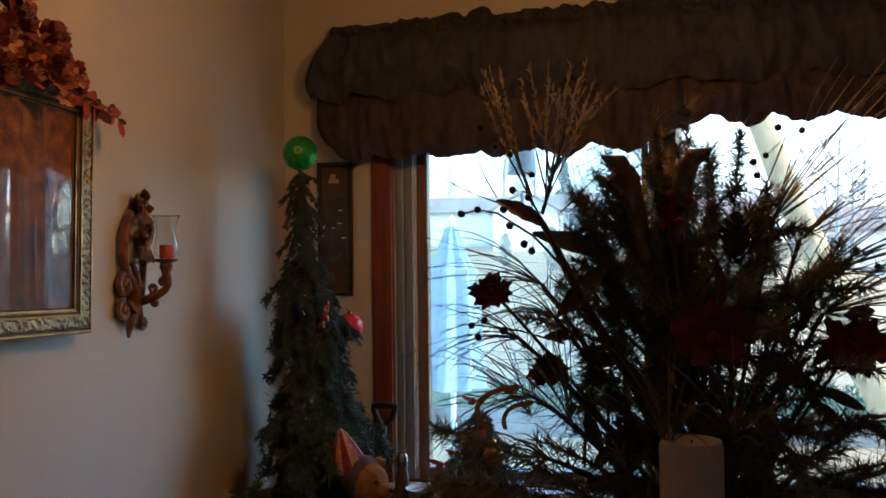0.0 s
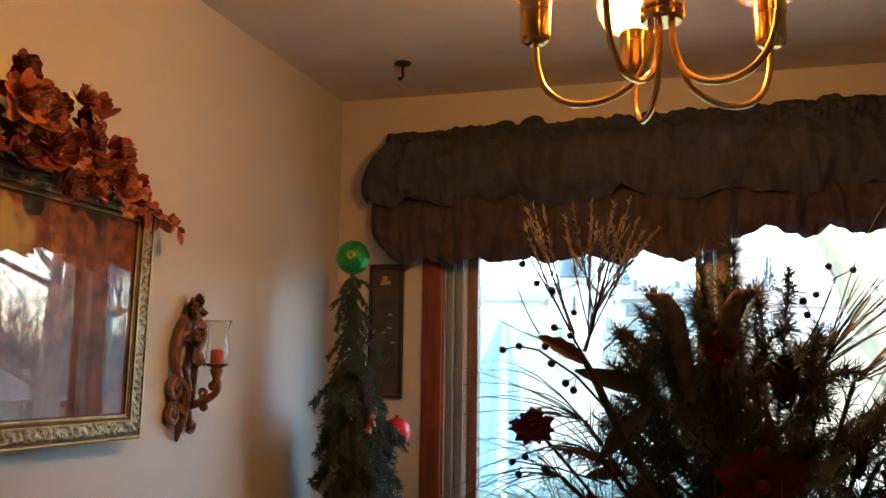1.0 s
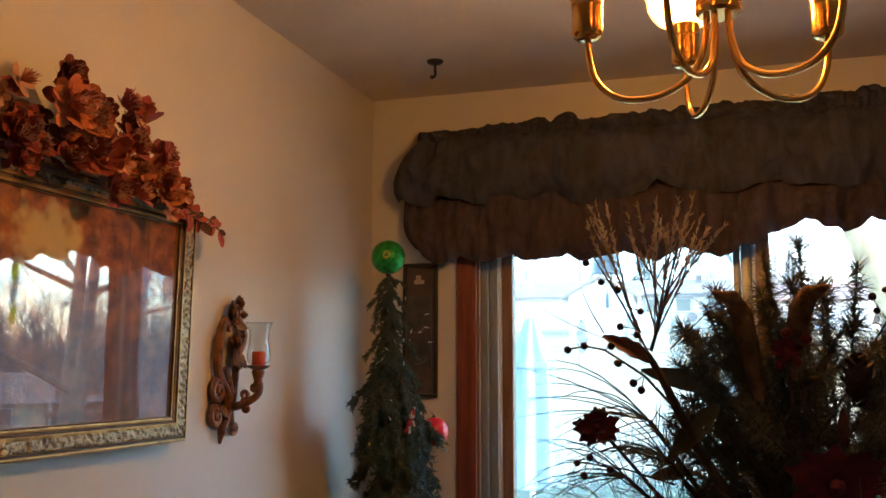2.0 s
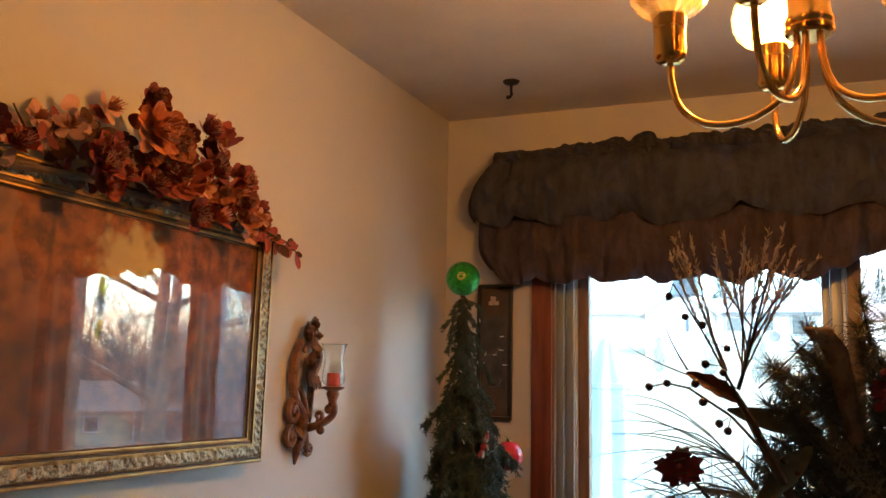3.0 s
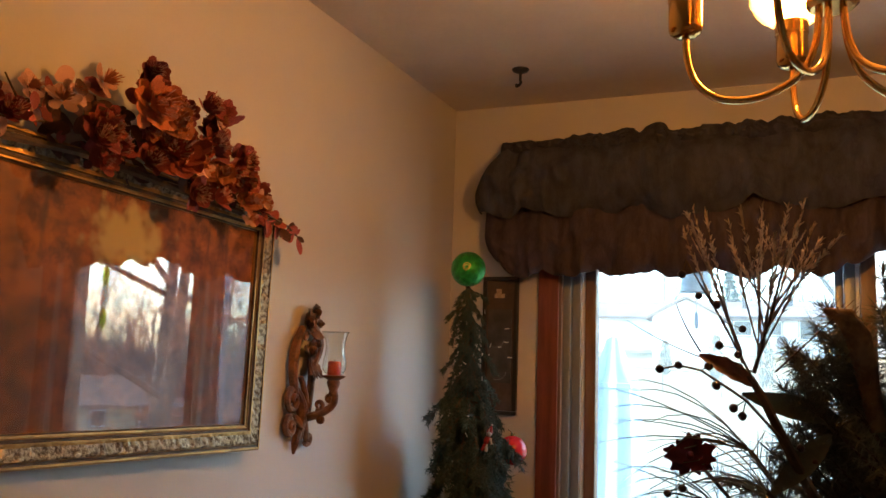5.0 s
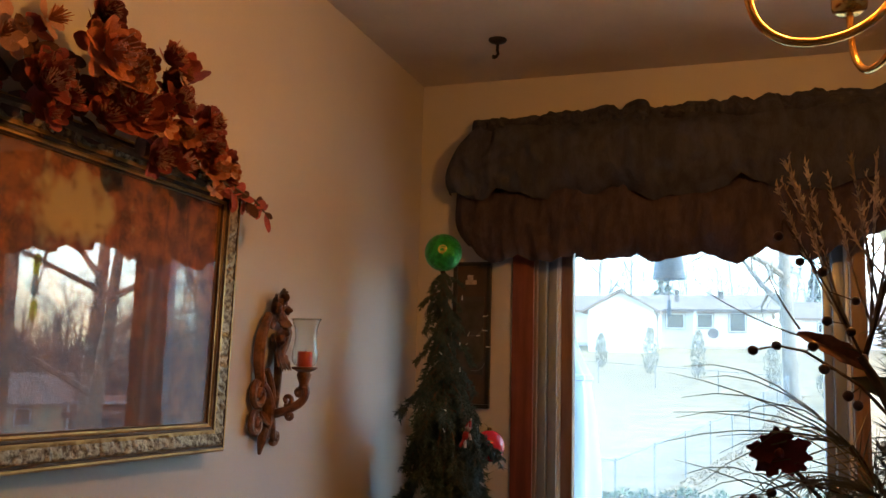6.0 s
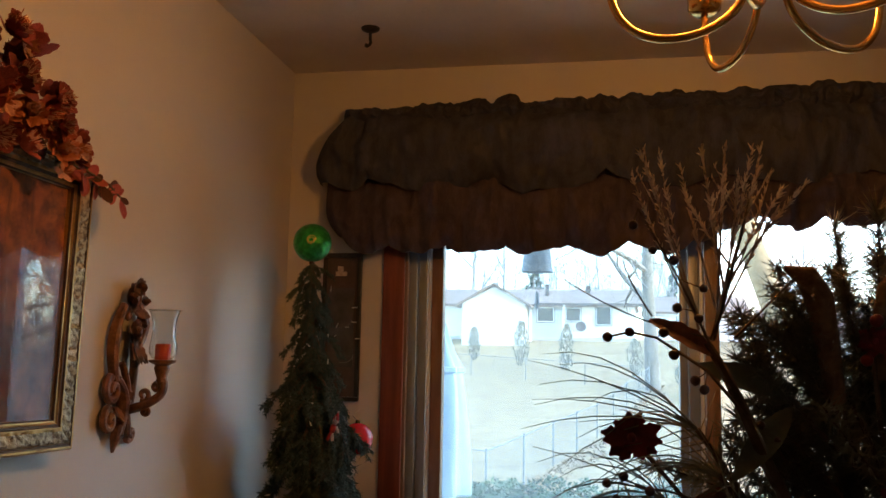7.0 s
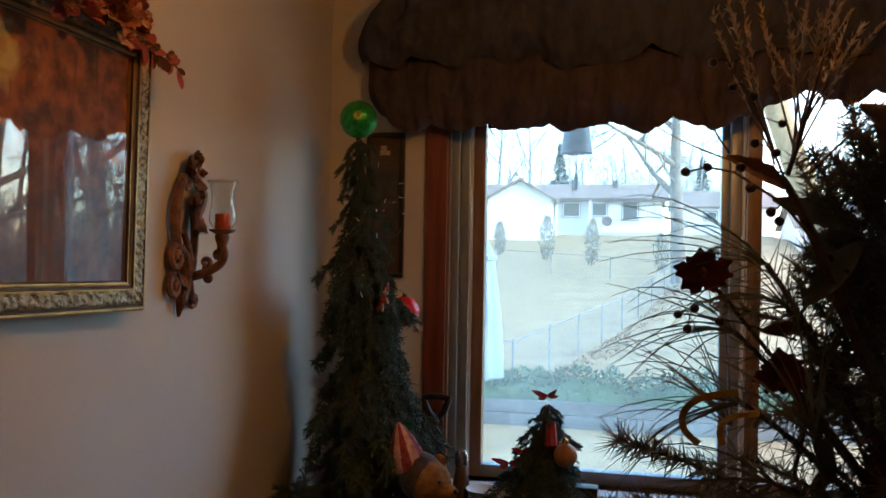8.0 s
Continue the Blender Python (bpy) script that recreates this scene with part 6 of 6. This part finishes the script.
for i in range(9):
    a = rb2.uniform(0, 6.283)
    k = HEART + Vector((math.cos(a) * 0.20, math.sin(a) * 0.13 - 0.02, rb2.uniform(0.0, 0.22)))
    d = (k - HEART).normalized()
    long_needles(k, [k + (d + Vector((rb2.uniform(-0.7, 0.7), rb2.uniform(-0.7, 0.7), rb2.uniform(-0.6, 0.6)))).normalized() * rb2.uniform(0.08, 0.15) for _ in range(16)])

for tx, ty, tz in ((-0.55, 0.99, 1.40), (-0.50, 0.94, 1.355), (-0.45, 0.92, 1.37), (-0.57, 1.02, 1.45), (-0.40, 0.90, 1.345), (-0.52, 0.97, 1.345), (-0.10, 0.93, 1.37), (-0.03, 0.98, 1.42), (-0.58, 1.04, 1.38)):
    sprig(HEART + Vector((0, -0.03, -0.02)), V3(tx, ty, tz), 0.05, 420, 0.03, 0.62, 0.0010, "frond", SILVER_FERN, start=0.35, label="grey-green dried frond")

# the bent branch with a brown leaf and a fan of seed twigs
part("branch", Geo().tube([HEART, V3(-0.345, 1.01, 1.50), V3(-0.395, 0.97, 1.59), V3(-0.416, 0.95, 1.635), V3(-0.430, 0.95, 1.665), V3(-0.442, 0.95, 1.686)], [0.006, 0.0055, 0.005, 0.0045, 0.004, 0.003], 7), BARK, ar)
part("brown_leaf", Geo().leaf(V3(-0.436, 0.95, 1.676), V3(-0.484, 0.945, 1.706), 0.0105, (0.3, -0.8, 0.5), curl=-0.12, fold=0.4, n=8, lobes=0.1), LEAF_BROWN, ar, "dry curled brown leaf")
FAN = V3(-0.438, 0.95, 1.688)
part("twig", Geo().tube(stem_pts(FAN, V3(-0.408, 0.95, 1.80), -0.008), [0.0022, 0.002, 0.0019, 0.0017, 0.0015, 0.0013, 0.0011, 0.0009, 0.0007], 5), BARK, ar)
for tx, tz in ((-0.501, 1.805), (-0.496, 1.818), (-0.478, 1.821), (-0.489, 1.825), (-0.461, 1.814), (-0.444, 1.820), (-0.428, 1.824), (-0.408, 1.827), (-0.393, 1.838), (-0.381, 1.816), (-0.378, 1.795), (-0.365, 1.798),
               (-0.435, 1.79), (-0.42, 1.80), (-0.40, 1.81), (-0.455, 1.79), (-0.385, 1.775)):
    tip = V3(tx + rb2.uniform(-0.003, 0.003), 0.95 + rb2.uniform(-0.035, 0.035), tz + 0.016)
    root = FAN.lerp(V3(-0.408, 0.95, 1.80), rb2.uniform(0.0, 0.55)) if tx > -0.47 else FAN + Vector((-0.01, 0, rb2.uniform(-0.01, 0.03)))
    pts = stem_pts(root, tip, rb2.uniform(-0.02, 0.012))
    g = Geo().tube(pts, [0.0013 - 0.0008 * i / 8 for i in range(9)], 4)
    for i in range(46):
        u = rb2.uniform(0.42, 1.0)
        k = min(7, int(u * 8))
        p = pts[k].lerp(pts[k + 1], u * 8 - k)
        d = (pts[k + 1] - pts[k]).normalized()
        g.needle(p, (d * 1.6 + Vector((rb2.uniform(-1, 1), rb2.uniform(-1, 1), rb2.uniform(-1, 1)))).normalized() * 0.0065, 0.0012, slot=1)
    if rb2.random() < 0.6:
        q = pts[4]
        e = q + Vector((rb2.uniform(-0.03, 0.03), rb2.uniform(-0.02, 0.02), 0.05))
        g.tube([q, e], [0.0008, 0.0004], 3)
        for i in range(8):
            g.needle(q.lerp(e, rb2.uniform(0.5, 1)), Vector((rb2.uniform(-1, 1), rb2.uniform(-1, 1), 1.6)).normalized() * 0.0055, 0.0009, slot=1)
    part("seed_twig", g, [TWIG, STRAW], ar, "thin dry twig with tan seeds", smooth=False)
for p0, p1, p2 in (((-0.44, 0.95, 1.69), (-0.50, 0.95, 1.70), (-0.553, 0.945, 1.735)), ((-0.484, 0.945, 1.706), (-0.50, 0.95, 1.73), (-0.507, 0.95, 1.752)), ((-0.42, 0.96, 1.69), (-0.38, 0.97, 1.73), (-0.352, 0.98, 1.758))):
    part("twig", Geo().tube(arc(V3(*p0), V3(*p1), V3(*p2), 7), [0.0012, 0.0011, 0.001, 0.0009, 0.0008, 0.0007, 0.0006, 0.0004], 4), BARK, ar)

# berry stems
def berry_stem(path, berries, r=0.0038, material=BERRY):
    pts = [V3(*p) for p in path]
    part("berry_stem", Geo().tube(pts, [0.0015 - 0.0008 * i / len(pts) for i in range(len(pts))], 4), BARK, ar)
    for b in berries:
        q = V3(*b)
        s = min(pts, key=lambda k: (k - q).length)
        bo = part("berry", Geo().ball(q, r * rb2.uniform(0.9, 1.12), 12, rough=0.12), material, ar)
        part("stalk", Geo().tube([s, q], 0.0006, 3), BARK, bo)


berry_stem([(-0.405, 0.96, 1.62), (-0.422, 0.94, 1.639), (-0.444, 0.932, 1.664), (-0.462, 0.93, 1.676), (-0.482, 0.93, 1.689), (-0.502, 0.93, 1.693), (-0.519, 0.93, 1.689)], [(-0.519, 0.93, 1.689), (-0.502, 0.93, 1.693), (-0.469, 0.93, 1.676), (-0.454, 0.925, 1.657), (-0.447, 0.93, 1.650), (-0.476, 0.935, 1.693)])
berry_stem([(-0.44, 0.95, 1.685), (-0.452, 0.94, 1.71), (-0.464, 0.935, 1.735), (-0.478, 0.93, 1.76), (-0.495, 0.93, 1.79)], [(-0.450, 0.93, 1.704), (-0.446, 0.93, 1.727), (-0.466, 0.93, 1.712), (-0.468, 0.93, 1.749), (-0.484, 0.93, 1.757), (-0.499, 0.93, 1.777)], 0.0036)
berry_stem([(-0.42, 1.0, 1.55), (-0.47, 0.99, 1.565), (-0.51, 0.985, 1.57)], [(-0.520, 0.985, 1.57), (-0.506, 0.985, 1.576), (-0.512, 0.98, 1.558), (-0.485, 0.985, 1.565)])
berry_stem([(-0.24, 1.05, 1.66), (-0.205, 1.05, 1.72), (-0.185, 1.05, 1.77), (-0.165, 1.05, 1.78)], [(-0.192, 1.05, 1.782), (-0.205, 1.05, 1.752), (-0.218, 1.05, 1.745), (-0.168, 1.05, 1.778), (-0.215, 1.045, 1.73)])
berry_stem([(-0.17, 1.05, 1.58), (-0.13, 1.05, 1.625), (-0.10, 1.05, 1.645)], [(-0.148, 1.05, 1.627), (-0.115, 1.05, 1.647), (-0.095, 1.05, 1.63), (-0.165, 1.045, 1.60)])
berry_stem([(-0.36, 1.0, 1.57), (-0.395, 0.98, 1.615), (-0.40, 0.975, 1.625)], [(-0.400, 0.97, 1.622), (-0.388, 0.97, 1.61)])
berry_stem([(-0.29, 1.0, 1.62), (-0.30, 0.99, 1.68), (-0.30, 0.985, 1.71)], [(-0.297, 0.985, 1.716), (-0.308, 0.98, 1.706), (-0.290, 0.98, 1.700), (-0.309, 0.985, 1.686), (-0.300, 0.975, 1.678), (-0.315, 0.985, 1.675)], 0.0052, REDBERRY)

# broad leaves
def broad_leaf(a, b, w, material, nrm=(0.1, -1, 0.3), curl=0.1, lobes=0.0, name="leaf", label="", n=8):
    part(name, Geo().leaf(V3(*a), V3(*b), w, nrm, curl=curl, fold=0.25, n=n, lobes=lobes, thick=0.0008), material, ar, label)


broad_leaf((-0.365, 1.0, 1.648), (-0.452, 0.96, 1.667), 0.0125, LEAF_DARK, label="dark green broad leaf")
broad_leaf((-0.375, 0.98, 1.635), (-0.425, 0.955, 1.580), 0.0125, LEAF_DARK, label="dark green broad leaf")
for pts in (((-0.335, 1.0, 1.64), (-0.345, 0.99, 1.70), (-0.350, 0.985, 1.725), (-0.360, 0.98, 1.742), (-0.378, 0.975, 1.748)), ((-0.30, 1.0, 1.66), (-0.298, 0.99, 1.71), (-0.294, 0.985, 1.73), (-0.284, 0.98, 1.746), (-0.268, 0.975, 1.752))):
    g = Geo().tube([V3(*q) for q in pts], [0.007, 0.0105, 0.0115, 0.0095, 0.002], 12)
    for i in range(220):
        u = rb2.uniform(0, 3.99)
        q = V3(*pts[int(u)]).lerp(V3(*pts[int(u) + 1]), u % 1)
        d = Vector((rb2.uniform(-1, 1), rb2.uniform(-1, 1), rb2.uniform(-1, 1))).normalized()
        g.needle(q + d * 0.009, d * 0.006 + Vector((0, 0, 0.003)), 0.0006)
    part("seed_pod", g, POD, ar, "fuzzy curled brown seed pod")
for i in range(70):
    a = rb2.uniform(0, 6.283)
    k = HEART + Vector((math.cos(a) * rb2.uniform(0.05, 0.20), -abs(math.sin(a)) * 0.10 + 0.02, rb2.uniform(-0.02, 0.30)))
    d = Vector((rb2.uniform(-1, 1), rb2.uniform(-0.8, 0.1), rb2.uniform(-0.6, 1))).normalized() * rb2.uniform(0.035, 0.06)
    broad_leaf(k + AO, k + d + AO, rb2.uniform(0.006, 0.010), LEAF_DARK if i % 3 else LEAF_BROWN, (rb2.uniform(-0.5, 0.5), -1, rb2.uniform(-0.5, 0.5)), rb2.uniform(-0.1, 0.3))
# red velvet flowers: whorls of lobed leaves
for cx, cy, cz, r in ((-0.499, 0.995, 1.607, 0.026), (-0.27, 0.97, 1.56, 0.05), (-0.435, 0.98, 1.525, 0.026), (-0.13, 1.0, 1.55, 0.04), (-0.31, 0.985, 1.69, 0.016)):
    fl = part("flower_heart", Geo().ball(V3(cx, cy - 0.006, cz), r * 0.16, 8, rough=0.3), LEAF_RED, ar, "dark red velvet flower")
    part("flower_stem", Geo().tube(stem_pts(HEART, V3(cx, cy + 0.004, cz), 0.02), 0.002, 5), BARK, fl)
    for i in range(11):
        a = 6.283 * i / 11 + rb2.uniform(-0.2, 0.2)
        q = r * rb2.uniform(0.75, 1.1)
        part("petal", Geo().leaf(V3(cx, cy, cz), V3(cx + q * math.cos(a), cy - rb2.uniform(-0.006, 0.014), cz + q * 0.8 * math.sin(a)), r * 0.30, (rb2.uniform(-0.3, 0.3), -1, 0.2), curl=0.15, fold=0.3, n=7, lobes=0.22, thick=0.0007), LEAF_RED, fl)
# pine cones
for cx, cy, cz, r in ((-0.245, 0.98, 1.66, 0.022), (-0.36, 0.96, 1.45, 0.024)):
    g = Geo().ball(V3(cx, cy, cz), r * 0.6, 12, (1, 1, 1.4))
    for i in range(60):
        u, a = i / 60, i * 2.39996
        rr = r * math.sin(math.pi * (0.1 + 0.85 * u)) * 0.95
        p = V3(cx, cy, cz + (u - 0.5) * r * 2.4)
        g.leaf(p + Vector((math.cos(a), math.sin(a), 0)) * rr * 0.4, p + Vector((math.cos(a), math.sin(a), 0.35)) * rr, r * 0.22, (0, 0, 1), curl=0.3, n=2)
    part("pine_cone", g, CONE, ar, "open brown pine cone")
# gold ribbon loops
for c, rx, rz, t0, t1, w in (((-0.462, 0.985, 1.478), 0.050, 0.024, 1.7, 3.9, 0.006), ((-0.452, 0.975, 1.470), 0.030, 0.017, 1.6, 3.6, 0.005)):
    g = Geo()
    n = 28
    vs_, fs_ = [], []
    for i in range(n + 1):
        t = t0 + (t1 - t0) * i / n
        x, z = c[0] + rx * math.cos(t), c[2] + rz * math.sin(t)
        for dy, dr in ((0, 0), (0, w), (0.0012, w), (0.0012, 0)):
            vs_.append(V3(x + dr * math.cos(t) * 1.0, c[1] + dy + 0.004 * math.sin(3 * t), z + dr * math.sin(t)))
        if i:
            for q in range(4):
                fs_.append((4 * i - 4 + q, 4 * i - 4 + (q + 1) % 4, 4 * i + (q + 1) % 4, 4 * i + q))
    part("ribbon_loop", g.put(vs_, fs_), RIBBON, ar, "wired gold ribbon")
